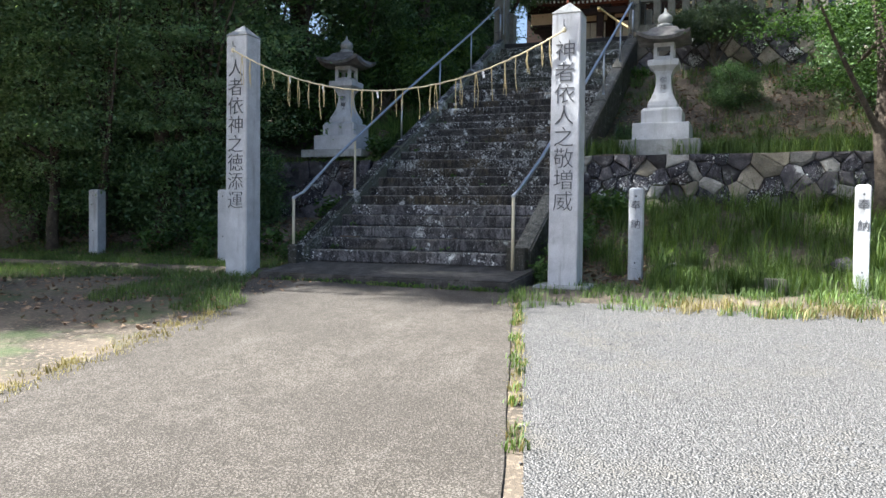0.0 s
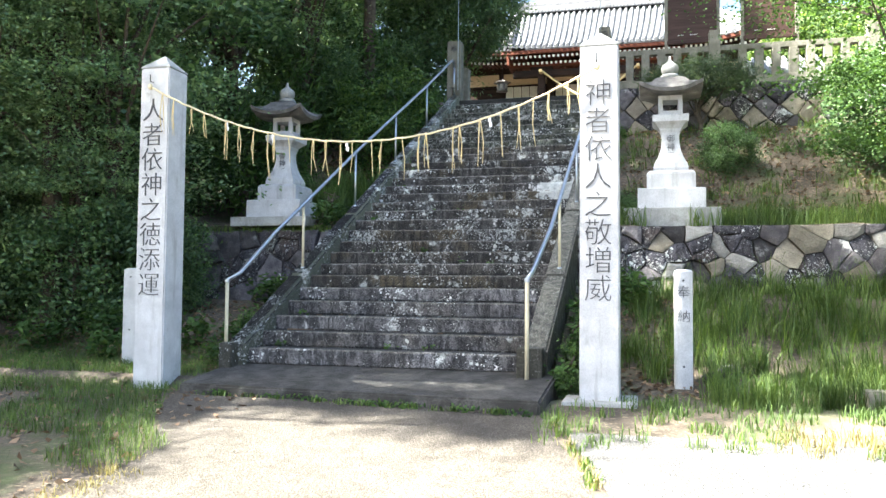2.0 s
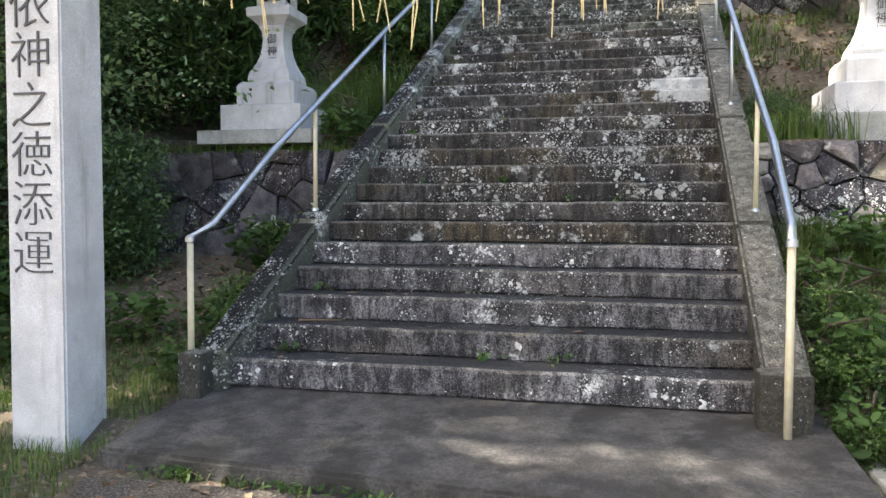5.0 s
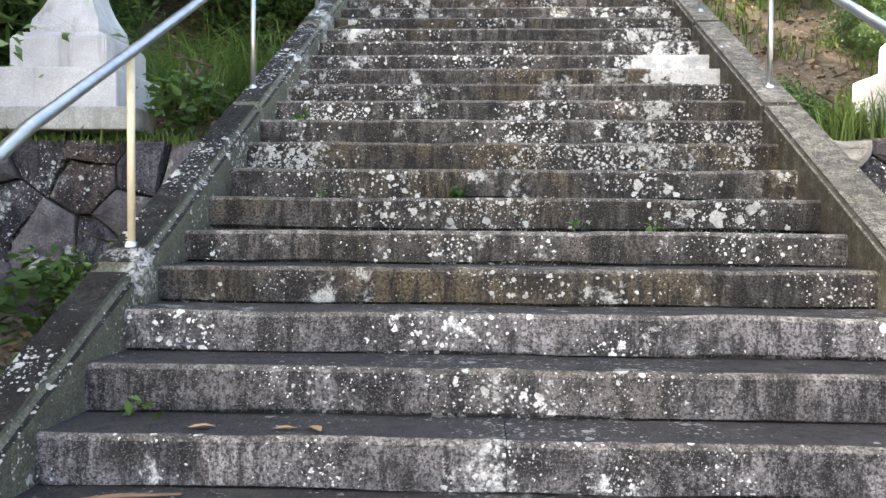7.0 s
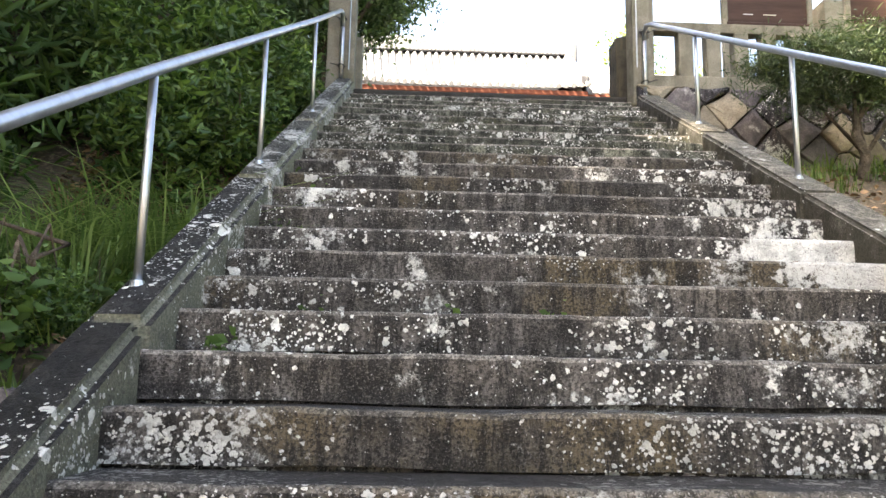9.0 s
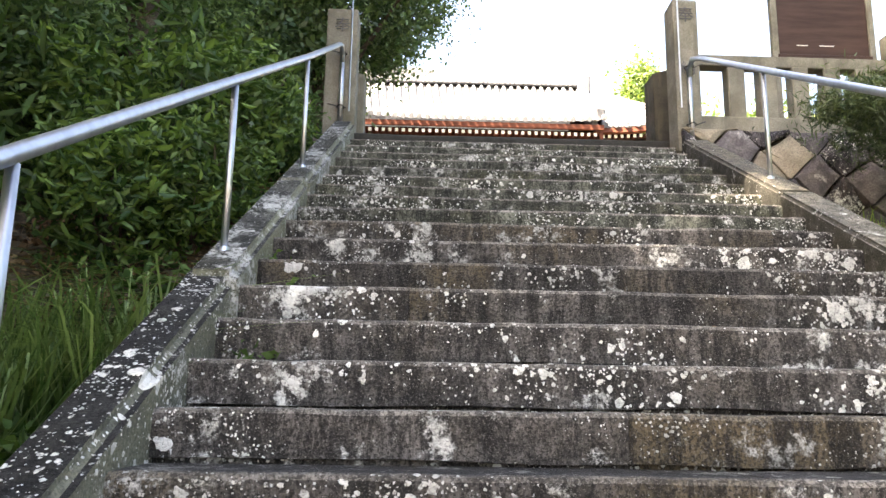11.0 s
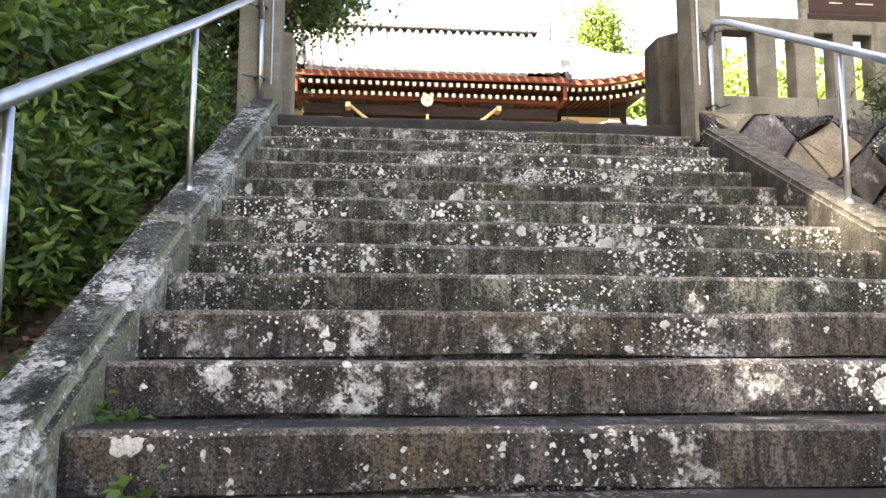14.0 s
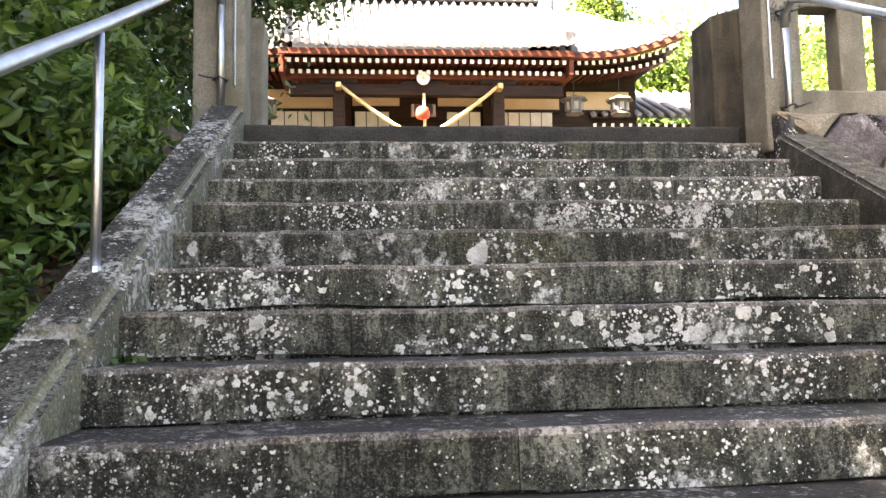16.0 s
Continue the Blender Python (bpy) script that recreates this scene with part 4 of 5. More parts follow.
# ---- shrine hall beyond the top of the stairs ----
hall = thing("shrine_hall", "old timber shrine hall with a grey tiled roof", "shrine building", (0.84, 24.0, TOP))
MID = 0.84
EAVE_Y, EAVE_Z, RIDGE_Y, RIDGE_Z = 21.0, 9.66, 25.4, 12.46


def roof_point(u, v):
    """The curved front slope: u across from -1 to 1, v from the eave (0) to the ridge (1)."""
    half = 3.24 + 0.45 * v
    z = EAVE_Z + (RIDGE_Z - EAVE_Z) * (0.72 * v + 0.28 * v * v) + 0.10 * abs(u) ** 4 * (1 - v)
    return Vector((MID + u * half, EAVE_Y + (RIDGE_Y - EAVE_Y) * v, z))


bm = bmesh.new()
grid = [[bm.verts.new(roof_point(-1 + 2 * i / 16, j / 8)) for i in range(17)] for j in range(9)]
for j in range(8):
    for i in range(16):
        bm.faces.new((grid[j][i], grid[j][i + 1], grid[j + 1][i + 1], grid[j + 1][i]))
bmesh.ops.solidify(bm, geom=bm.faces[:], thickness=0.12)
roof = part("roof", bm, M_TILE, hall, "sunlit grey tiled front roof")
COLUMNS = 31
for c in range(COLUMNS + 1):
    u = -1 + 2 * c / COLUMNS
    pts = [roof_point(u, j / 8) + Vector((0, 0, 0.035)) for j in range(9)]
    pts[0] += Vector((0, -0.02, 0))
    part("cover_tile", tube(pts, 0.06, 8), M_TILE, roof, "", True)
    end = pts[0] + Vector((0, -0.03, -0.01))
    part("eave_tile", tube([end, end + Vector((0, 0.06, 0.01))], 0.07, 10), M_TILE, roof)
# Alternate ridge courses use the darker tile, so the ridge's shaded face is coloured in.
for k, (r, zz) in enumerate(((0.24, 0.05), (0.20, 0.19), (0.16, 0.33), (0.12, 0.46))):
    part("ridge_course", block(MID - 3.68 + 0.02 * k, MID + 3.68 - 0.02 * k, RIDGE_Y - r, RIDGE_Y + r, RIDGE_Z + zz - 0.08, RIDGE_Z + zz + 0.07, 0.02, 1), M_TILE_DARK if k % 2 == 0 else M_TILE, roof)
for i in range(52):
    x = MID - 3.6 + 7.2 * i / 51
    part("ridge_tile_end", tube([(x, RIDGE_Y - 0.27, RIDGE_Z + 0.04), (x, RIDGE_Y - 0.2, RIDGE_Z + 0.04)], 0.05, 8), M_TILE, roof)
for s in (-1, 1):
    part("ridge_finial", block(MID + s * 3.72 - 0.10, MID + s * 3.72 + 0.10, RIDGE_Y - 0.3, RIDGE_Y + 0.3, RIDGE_Z - 0.25, RIDGE_Z + 0.36, 0.06), M_TILE_DARK, roof, "dark demon-face ridge end tile")
    pts = [roof_point(s * 0.96, j / 8) + Vector((0, 0, 0.12)) for j in range(1, 9)]
    part("verge_ridge", tube(pts, 0.12, 8), M_TILE_DARK, roof, "", True)
    tip = roof_point(s * 0.97, 0.1)
    part("verge_finial", rings([(tip.z, 0.13), (tip.z + 0.2, 0.17), (tip.z + 0.34, 0.09), (tip.z + 0.46, 0.03)], 6, 0, True, lambda c: c + Vector((tip.x, tip.y, 0))), M_TILE_DARK, roof)
part("fascia", block(MID - 3.22, MID + 3.22, EAVE_Y + 0.02, EAVE_Y + 0.10, EAVE_Z - 0.19, EAVE_Z - 0.05, 0.01, 1), M_RED, hall, "red-brown eave board")


def rafter_mesh(long):
    bm = block(-0.04, 0.04, 0, long, -0.045, 0.045, 0)
    for f in bm.faces:
        f.material_index = 1 if f.calc_center_median().y < 0.01 else 0
    return finish(bm, "rafter", (M_RED, M_WHITE))


RAFTER = rafter_mesh(1.9)


def rafters(x0, x1, y, z, step, bend=lambda x: 0.0):
    n = round((x1 - x0) / step)
    for i in range(n + 1):
        x = x0 + (x1 - x0) * i / n
        ob = new("rafter", RAFTER)
        ob.matrix_basis = pose(x, y, z + bend(x), 7)
        under(ob, hall)


rafters(MID - 3.0, MID + 3.0, EAVE_Y + 0.12, EAVE_Z - 0.29, 0.172)
rafters(MID - 2.95, MID + 2.95, EAVE_Y + 0.34, EAVE_Z - 0.47, 0.172)
part("porch_soffit", block(MID - 3.1, MID + 3.1, EAVE_Y + 0.25, 24.0, EAVE_Z - 0.24, EAVE_Z - 0.19, 0), M_RED, hall)
for s in (-1, 1):
    part("barge_board", block(MID + s * 3.16 - 0.05, MID + s * 3.16 + 0.05, EAVE_Y + 0.12, EAVE_Y + 1.6, EAVE_Z - 0.56, EAVE_Z - 0.2, 0.01, 1), M_RED, hall)
    # side wings of the main roof, with upturned corners
    bm = bmesh.new()
    inner, outer = MID + s * 3.2, MID + s * 6.15
    rows = []
    for j in range(7):
        v = j / 6
        row = []
        for i in range(9):
            u = i / 8
            x = inner + (outer - inner) * u * (1 - 0.55 * v)
            row.append(bm.verts.new((x, 22.1 + 3.1 * v, 9.98 + 2.1 * v * (0.7 + 0.3 * v) + 0.55 * u ** 2.6 * (1 - v))))
        rows.append(row)
    for a, b in zip(rows, rows[1:]):
        for i in range(8):
            bm.faces.new((a[i], a[i + 1], b[i + 1], b[i]))
    bmesh.ops.recalc_face_normals(bm, faces=bm.faces)
    bmesh.ops.solidify(bm, geom=bm.faces[:], thickness=-0.12)
    wing = part("side_roof", bm, M_TILE, hall, "grey tiled wing roof with upturned corner")
    curve = lambda u: 0.55 * u ** 2.6
    for i in range(11):
        u = i / 10
        x = inner + (outer - inner) * u
        pts = [(inner + (outer - inner) * u * (1 - 0.55 * v), 22.08 + 3.1 * v, 10.02 + 2.1 * v * (0.7 + 0.3 * v) + curve(u) * (1 - v)) for v in (0, 0.2, 0.4, 0.6, 0.8, 1.0)]
        part("cover_tile", tube(pts, 0.075, 8), M_TILE, wing, "", True)
        part("eave_tile", tube([(x, 22.03, 10.0 + curve(u)), (x, 22.09, 10.0 + curve(u))], 0.085, 10), M_TILE_DARK, wing)
    part("corner_finial", rings([(10.5, 0.10), (10.75, 0.13), (11.0, 0.03)], 6, 0, True, lambda c: c + Vector((outer - s * 0.1, 22.25, 0))), M_TILE_DARK, wing)
    edge = [(inner + (outer - inner) * u, 22.14, 9.85 + curve(u)) for u in np.linspace(0, 1, 9)]
    part("wing_fascia", tube(edge, 0.09, 4), M_RED, hall, "curved red-brown eave board")
    lo, hi = sorted((inner + s * 0.1, outer - s * 0.25))
    for tier, (dy, dz) in enumerate(((0.06, -0.27), (0.26, -0.44))):
        rafters(lo, hi, 22.16 + dy, 10.0 + dz, 0.178, lambda x: curve(min(1.0, abs(x - inner) / abs(outer - inner))) * 0.9)
    bm = bmesh.new()
    rows = [[bm.verts.new((inner + (outer - inner) * i / 8 * (1 - 0.25 * v), 22.4 + 2.0 * v, 9.74 + curve(i / 8) * 0.9 * (1 - v))) for i in range(9)] for v in (0.0, 0.5, 1.0)]
    for a, b in zip(rows, rows[1:]):
        for i in range(8):
            bm.faces.new((a[i], a[i + 1], b[i + 1], b[i]))
    bmesh.ops.recalc_face_normals(bm, faces=bm.faces)
    bmesh.ops.solidify(bm, geom=bm.faces[:], thickness=0.04)
    part("wing_soffit", bm, M_DARK, hall, "dark boarded underside of the eave")

# posts, beams and walls under the eaves
for x in (-1.12, 2.42):
    part("porch_post", block(x - 0.13, x + 0.13, 21.5, 21.76, TOP, 9.05, 0.02), M_DARK, hall)
    part("bracket", block(x - 0.42, x + 0.42, 21.52, 21.74, 8.98, 9.12, 0.04), M_DARK, hall)
    part("nose_beam", block(x - 0.06, x + 0.06, 21.2, 21.55, 8.80, 8.93, 0.03), M_GOLD, hall, "gilt-tipped carved beam nose")
part("porch_beam", block(-2.2, 3.9, 21.52, 21.74, 8.72, 8.98, 0.03), M_DARK, hall, "dark carved porch beam")
part("porch_beam", block(-2.3, 4.0, 21.5, 21.76, 9.10, 9.26, 0.02), M_RED, hall)
part("frog_leg_strut", rings([(8.97, 0.5), (9.04, 0.45), (9.10, 0.2)], 4, 45, True, lambda c: Vector((c.x + 0.73, c.y * 0.16 + 21.6, c.z))), M_DARK, hall)
part("crest", tube([(0.73, 21.36, 9.07), (0.73, 21.42, 9.07)], 0.145, 20), M_WHITE, hall, "round white crest disc")
part("crest_mark", tube([(0.73, 21.352, 9.07), (0.73, 21.37, 9.07)], 0.04, 8), M_GOLD, hall)
part("plaque", block(0.45, 1.0, 21.42, 21.48, 8.22, 8.50, 0.02), M_BRONZE, hall, "dim gilt framed name plaque")
part("plaque_panel", block(0.52, 0.93, 21.40, 21.43, 8.28, 8.50, 0.01), M_DARK, hall)
part("bell_cord", tube([(0.73, 21.3, 8.7), (0.74, 21.3, 8.2), (0.72, 21.3, 7.0)], 0.035, 8), M_STRAW, hall)
part("bell", rings([(8.12, 0.05), (8.16, 0.14), (8.28, 0.16), (8.38, 0.12), (8.42, 0.03)], 16, 0, True, lambda c: c + Vector((0.70, 21.3, 0))), M_VERMILION, hall, "red painted bell", True)
part("hall_wall", block(-4.6, 6.3, 23.55, 23.75, TOP, 9.9, 0), M_DARK, hall, "dark timber front wall")
for x0, x1, z0, z1 in ((-4.4, -3.1, 8.95, 9.42), (-2.9, -1.15, 8.95, 9.42), (-0.85, 0.30, 9.02, 9.24), (1.25, 2.35, 9.02, 9.24), (2.65, 4.3, 8.95, 9.42), (4.5, 6.1, 8.95, 9.42)):
    part("plaster_panel", block(x0, x1, 23.50, 23.56, z0, z1, 0.005, 1), M_CREAM, hall, "cream plaster wall panel")
    part("wall_beam", block(x0 - 0.05, x1 + 0.05, 23.46, 23.57, z0 - 0.07, z0 - 0.005, 0.005, 1), M_DARK, hall)
part("hall_post", block(-1.14, -0.88, 23.4, 23.62, TOP, 9.6, 0.02), M_DARK, hall)
part("hall_post", block(2.36, 2.64, 23.4, 23.62, TOP, 9.6, 0.02), M_DARK, hall)
rng = random.Random(4)
for x0, x1 in ((-2.8, -1.2), (-0.80, 0.05), (1.45, 2.3), (2.7, 4.1)):
    n = max(2, round((x1 - x0) / 0.31))
    for i in range(n):
        a = x0 + (x1 - x0) * i / n
        bm = block(a + 0.012, a + (x1 - x0) / n - 0.012, 23.42, 23.44, 8.1, 8.86, 0.004, 1)
        for v in bm.verts:
            v.co.y += rng.uniform(-0.01, 0.01)
        part("paper_slip", bm, M_CLOTH, hall, "white hanging offering slip")
part("floor_platform", block(-4.5, 6.2, 21.3, 24.0, TOP - 0.4, 6.2, 0.02), M_DARK, hall)
part("hall_body", block(-4.6, 6.3, 23.7, 29.5, TOP - 0.1, 10.4, 0), M_DARK, hall)
bm = bmesh.new()
rear = [bm.verts.new(c) for c in ((MID - 3.69, RIDGE_Y, RIDGE_Z), (MID + 3.69, RIDGE_Y, RIDGE_Z), (MID + 3.24, 30.0, 9.8), (MID - 3.24, 30.0, 9.8))]
bm.faces.new(rear)
bmesh.ops.solidify(bm, geom=bm.faces[:], thickness=0.12)
part("rear_roof", bm, M_TILE, hall)
for s in (-1, 1):
    bm = bmesh.new()
    tri = [bm.verts.new((MID + s * 3.4, y, z)) for y, z in ((22.0, 10.1), (RIDGE_Y, RIDGE_Z - 0.05), (29.0, 10.1))]
    bm.faces.new(tri)
    bmesh.ops.solidify(bm, geom=bm.faces[:], thickness=0.06)
    part("gable", bm, M_DARK, hall)

hall.matrix_basis = Matrix.Translation((0.84, 24.0, TOP + 0.13))

straw_rope = thing("shrine_rope", "thick twisted yellow straw rope on the porch", "rope", (0.65, 21.4, 8.9))
pts = [Vector((-1.12 + 3.54 * i / 24, 21.38, 9.06 - 1.2 * (1 - abs(2 * i / 24 - 1) ** 1.25))) for i in range(25)]
part("rope_cord", tube(pts, 0.05, 8, [0.03 + 0.025 * math.sin(math.pi * i / 24) + 0.006 * (i % 2) for i in range(25)]), M_STRAW, straw_rope, "", True)


def hanging_lantern(x, y, z, z_top):
    ob = thing("hanging_lantern", "dark bronze lantern hanging under the eaves", "hanging lantern", (x, y, z_top), "eave lanterns")
    at = lambda c: c + Vector((x, y, z))
    part("wire", tube([(x, y, z + 0.28), (x, y, z_top)], 0.008, 5), M_WIRE, ob)
    part("roof", rings([(0.16, 0.30), (0.19, 0.29), (0.26, 0.10), (0.30, 0.04)], 6, 0, True, at), M_ROOF_GRANITE, ob)
    part("body", rings([(-0.13, 0.16), (0.16, 0.19)], 6, 0, True, at), M_TILE_DARK, ob)
    part("base", rings([(-0.17, 0.21), (-0.13, 0.19)], 6, 0, True, at), M_ROOF_GRANITE, ob)
    for i in range(6):
        a = math.pi / 6 + i * math.pi / 3
        px, py = x + 0.172 * math.cos(a), y + 0.172 * math.sin(a)
        part("pane", block(px - 0.05, px + 0.05, py - 0.02, py + 0.02, z - 0.08, z + 0.10, 0.004, 1), M_GRANITE_OLD, ob)
    return ob


for x, z in ((-2.75, 8.62), (4.35, 8.72), (5.45, 8.72)):
    hanging_lantern(x, 22.3, z + 0.1, 9.76)

annex = thing("side_building", "low tiled side building with cream walls", "building", (7.2, 25.0, TOP))
part("wall", block(6.35, 9.0, 24.2, 28.0, TOP - 0.1, 8.8, 0), M_DARK, annex)
part("plaster_panel", block(6.45, 8.0, 24.15, 24.21, 8.35, 8.62, 0), M_CREAM, annex)
bm = bmesh.new()
quad = [bm.verts.new(c) for c in ((5.1, 23.4, 8.85), (9.3, 23.4, 8.85), (8.9, 26.0, 10.2), (5.1, 26.0, 10.2))]
bm.faces.new(quad)
bmesh.ops.solidify(bm, geom=bm.faces[:], thickness=0.1)
annex_roof = part("roof", bm, M_TILE, annex)
for i in range(15):
    x = 5.15 + 0.29 * i
    part("cover_tile", tube([(x, 23.36, 8.93), (x, 26.0, 10.28)], 0.07, 8), M_TILE, annex_roof, "", True)
for i in range(18):
    ob = new("rafter", RAFTER)
    ob.matrix_basis = pose(5.2 + 0.23 * i, 23.5, 8.70, 7)
    under(ob, annex)


# ---- trees ----
def tree_meshes(seed, half, count, each, spread, size, material, shape="ball", flat=1.0, narrow=0.5, droop=0.1, tilt=0.0, full=False):
    """The leaf mesh of a crown round the origin, and some of its clump centres for the limbs."""
    g = np.random.default_rng(seed)
    c, p = clumps(g, count, each, spread, ((0, 0, 0), half), shape, flat)
    return leaves("crown", c, size, material, g, tilt, narrow, droop, full), p


def tree(name, x, y, crown, tips, centre_z, label, category, scale=1.0, spin=0.0, trunk=0.16, group="", limbs=9, base=None, rise=1.2):
    z0 = land(x, y) - 0.15 if base is None else base
    ob = thing(name, label, category, (x, y, z0), group)
    r = random.Random(int(x * 100 + y * 10))
    m = pose(x, y, centre_z, 0, 0, spin) @ Matrix.Scale(scale, 4)
    pts, rad = [], []
    for i in range(9):
        v = i / 8
        pts.append((x + 0.25 * v * r.uniform(-1, 1), y + 0.25 * v * r.uniform(-1, 1), z0 + (centre_z + rise * scale - z0) * v))
        rad.append(trunk * (1 - 0.75 * v) + 0.05 * max(0, 0.2 - v))
    stem = part("trunk", tube(pts, trunk, 9, rad), M_BARK, ob, "", True)
    order = list(range(len(tips)))
    r.shuffle(order)
    for k in order[:limbs]:
        tip = m @ Vector(tips[k])
        v = r.uniform(0.3, 0.85)
        a = Vector(pts[int(v * 8)])
        mid = a.lerp(tip, 0.5) + Vector((0, 0, r.uniform(-0.1, 0.35)))
        part("limb", tube([a, mid, tip], 0.05, 6, [trunk * 0.42, trunk * 0.25, trunk * 0.06]), M_BARK, stem)
    c = part("crown", crown, None, ob)
    c.matrix_basis = m
    c.matrix_parent_inverse = ob.matrix_basis.inverted()
    return ob


DARK_A = tree_meshes(11, (2.5, 2.2, 4.6), 130, 420, 0.27, 0.115, M_LEAF_DARK, "ball", 0.45, 0.5, 0.15, 0.35)
DARK_B = tree_meshes(12, (2.7, 2.3, 4.2), 110, 360, 0.28, 0.11, M_LEAF_DARK, "ball", 0.45, 0.5, 0.15, 0.35)
DARK_C = tree_meshes(25, (2.5, 2.2, 4.6), 62, 430, 0.27, 0.115, M_LEAF_DARK, "ball", 0.45, 0.5, 0.15, 0.35)
for x, y, z, s, spin, kind in (
    (-5.4, 2.35, 7.3, 1.12, 0, DARK_C), (-5.2, 5.9, 8.0, 1.0, 70, DARK_C), (-5.6, 9.6, 9.6, 1.0, 140, DARK_A), (-8.8, 1.9, 6.6, 1.05, 40, DARK_C),
    (-9.2, 5.9, 9.0, 1.1, 200, DARK_C), (-12.6, 2.9, 7.2, 1.15, 100, DARK_A), (-12.4, 7.5, 9.2, 1.1, 300, DARK_B), (-9.0, 10.5, 11.0, 1.1, 10, DARK_B), (-16.5, 4.5, 7.8, 1.25, 160, DARK_B), (-2.7, 11.0, 11.4, 0.95, 250, DARK_B), (8.6, 6.6, 7.6, 0.8, 30, DARK_B), (-3.4, 8.7, 13.2, 0.9, 120, DARK_C),
):
    tree("evergreen_tree", x, y, kind[0], kind[1], z, "tall dense dark evergreen broadleaf tree", "tree", s, spin, 0.17, "evergreen wood")
TALL = tree_meshes(27, (3.2, 2.7, 6.2), 98, 420, 0.32, 0.13, M_LEAF_DARK, "ball", 0.5, 0.5, 0.15, 0.35)
SHADE = tree_meshes(24, (1.35, 1.55, 3.5), 70, 420, 0.20, 0.10, M_LEAF_DARK, "ball", 0.5, 0.55, 0.1, 0.4)
for x, y, z, s, spin, kind in ((-5.5, 1.45, 8.6, 1.0, 0, SHADE), (-8.2, -3.15, 9.8, 0.95, 15, DARK_C), (-9.2, -3.9, 15.4, 0.92, 0, TALL), (-7.8, 9.8, 17.0, 1.0, 310, TALL), (-8.6, -0.9, 16.6, 1.0, 60, TALL), (-8.8, 3.2, 17.6, 1.0, 150, TALL), (-9.4, 5.6, 20.4, 1.0, 230, TALL), (-6.0, 5.0, 11.4, 1.0, 80, SHADE)):
    tree("evergreen_tree", x, y, *kind, z, "tall evergreen tree shading the stairs and the banks", "tree", s, spin, 0.15, "evergreen wood")
GATE = tree_meshes(13, (1.85, 1.7, 2.3), 480, 260, 0.19, 0.07, M_LEAF_DARK)
tree("evergreen_tree", -2.05, 11.5, *GATE, 8.8, "dark evergreen tree overhanging the gate post", "tree", 1.0, 0, 0.15, "evergreen wood")

SPRAY = tree_meshes(22, (2.2, 1.5, 3.1), 105, 430, 0.50, 0.075, M_LEAF_SPRAY, "ball", 0.16, 0.5, 0.15, 0.55)
THIN = tree_meshes(26, (2.0, 1.4, 2.9), 34, 430, 0.40, 0.075, M_LEAF_SPRAY, "ball", 0.18, 0.5, 0.15, 0.55)
for x, y, z, s, spin in ((-5.0, 2.0, 4.7, 1.0, 0), (-6.9, 2.7, 7.6, 1.0, 60), (-4.3, 7.4, 8.2, 0.9, 300)):
    tree("broadleaf_tree", x, y, *THIN, z, "shaded green tree with thin feathery sprays", "tree", s, spin, 0.10, "layered shade trees", 16)
for x, y, z, s, spin in ((-8.3, 1.2, 4.6, 1.05, 130), (-5.3, 1.7, 3.7, 0.7, 240), (-7.3, 0.7, 3.6, 0.8, 310), (-12.0, 0.9, 5.2, 1.2, 220), (-9.2, -0.9, 6.6, 1.0, 20), (-7.7, -4.3, 5.6, 0.85, 260), (-7.7, -6.0, 6.2, 0.75, 40), (-10.2, 0.5, 3.6, 0.8, 75), (-6.4, 0.9, 4.3, 0.75, 170), (-12.8, -1.4, 6.8, 1.2, 90)):
    tree("broadleaf_tree", x, y, *SPRAY, z, "shaded green tree with layered feathery sprays", "tree", s, spin, 0.11, "layered shade trees", 16)
BUSH = tree_meshes(14, (1.15, 0.9, 1.05), 90, 190, 0.18, 0.075, M_LEAF_DARK, "ball", 0.7, 0.45, 0.2, 0.3)
BUSH_MID = tree_meshes(15, (0.8, 0.7, 0.75), 70, 50, 0.15, 0.095, M_LEAF_MID, "ball", 0.8, 0.5, 0.2, 0.35, True)
for i, (x, y, s) in enumerate(((-4.3, 2.3, 0.75), (-5.0, 1.7, 1.0), (-6.5, 1.9, 1.05), (-7.8, 1.7, 1.1), (-5.9, 2.2, 0.8), (-7.4, 2.4, 0.9), (-9.4, 2.2, 0.9), (-11.3, 2.2, 1.2), (-13.2, 1.8, 1.3), (-4.9, 6.6, 1.0), (-4.4, 8.2, 1.1), (-5.6, 4.6, 1.0), (-15.0, 2.5, 1.6),
                               (-3.1, 9.9, 0.9), (-3.4, 11.4, 1.6), (6.9, 6.6, 1.2), (8.8, 5.2, 1.3), (2.35, 4.9, 0.35), (4.1, 6.6, 0.45))):
    tree("shrub", x, y, *BUSH, land(x, y) + 0.75 * s, "dark evergreen shrub with small glossy leaves", "shrub", s, 50 * i, 0.045, "evergreen shrubs", 6)
for i, (x, y, s) in enumerate(((-2.1, 3.45, 0.26), (-2.0, 2.2, 0.3), (-2.3, 2.6, 0.35), (7.6, 7.6, 1.0), (2.2, 3.4, 0.2), (-2.1, 1.2, 0.4), (2.05, 0.35, 0.3), (2.0, -0.25, 0.22), (2.15, 1.0, 0.3), (-2.05, 0.35, 0.2))):
    tree("shrub", x, y, *BUSH_MID, land(x, y) + 0.55 * s, "green leafy shrub growing on the bank beside stairs", "shrub", s, 70 * i, 0.03, "bank shrubs", 5)

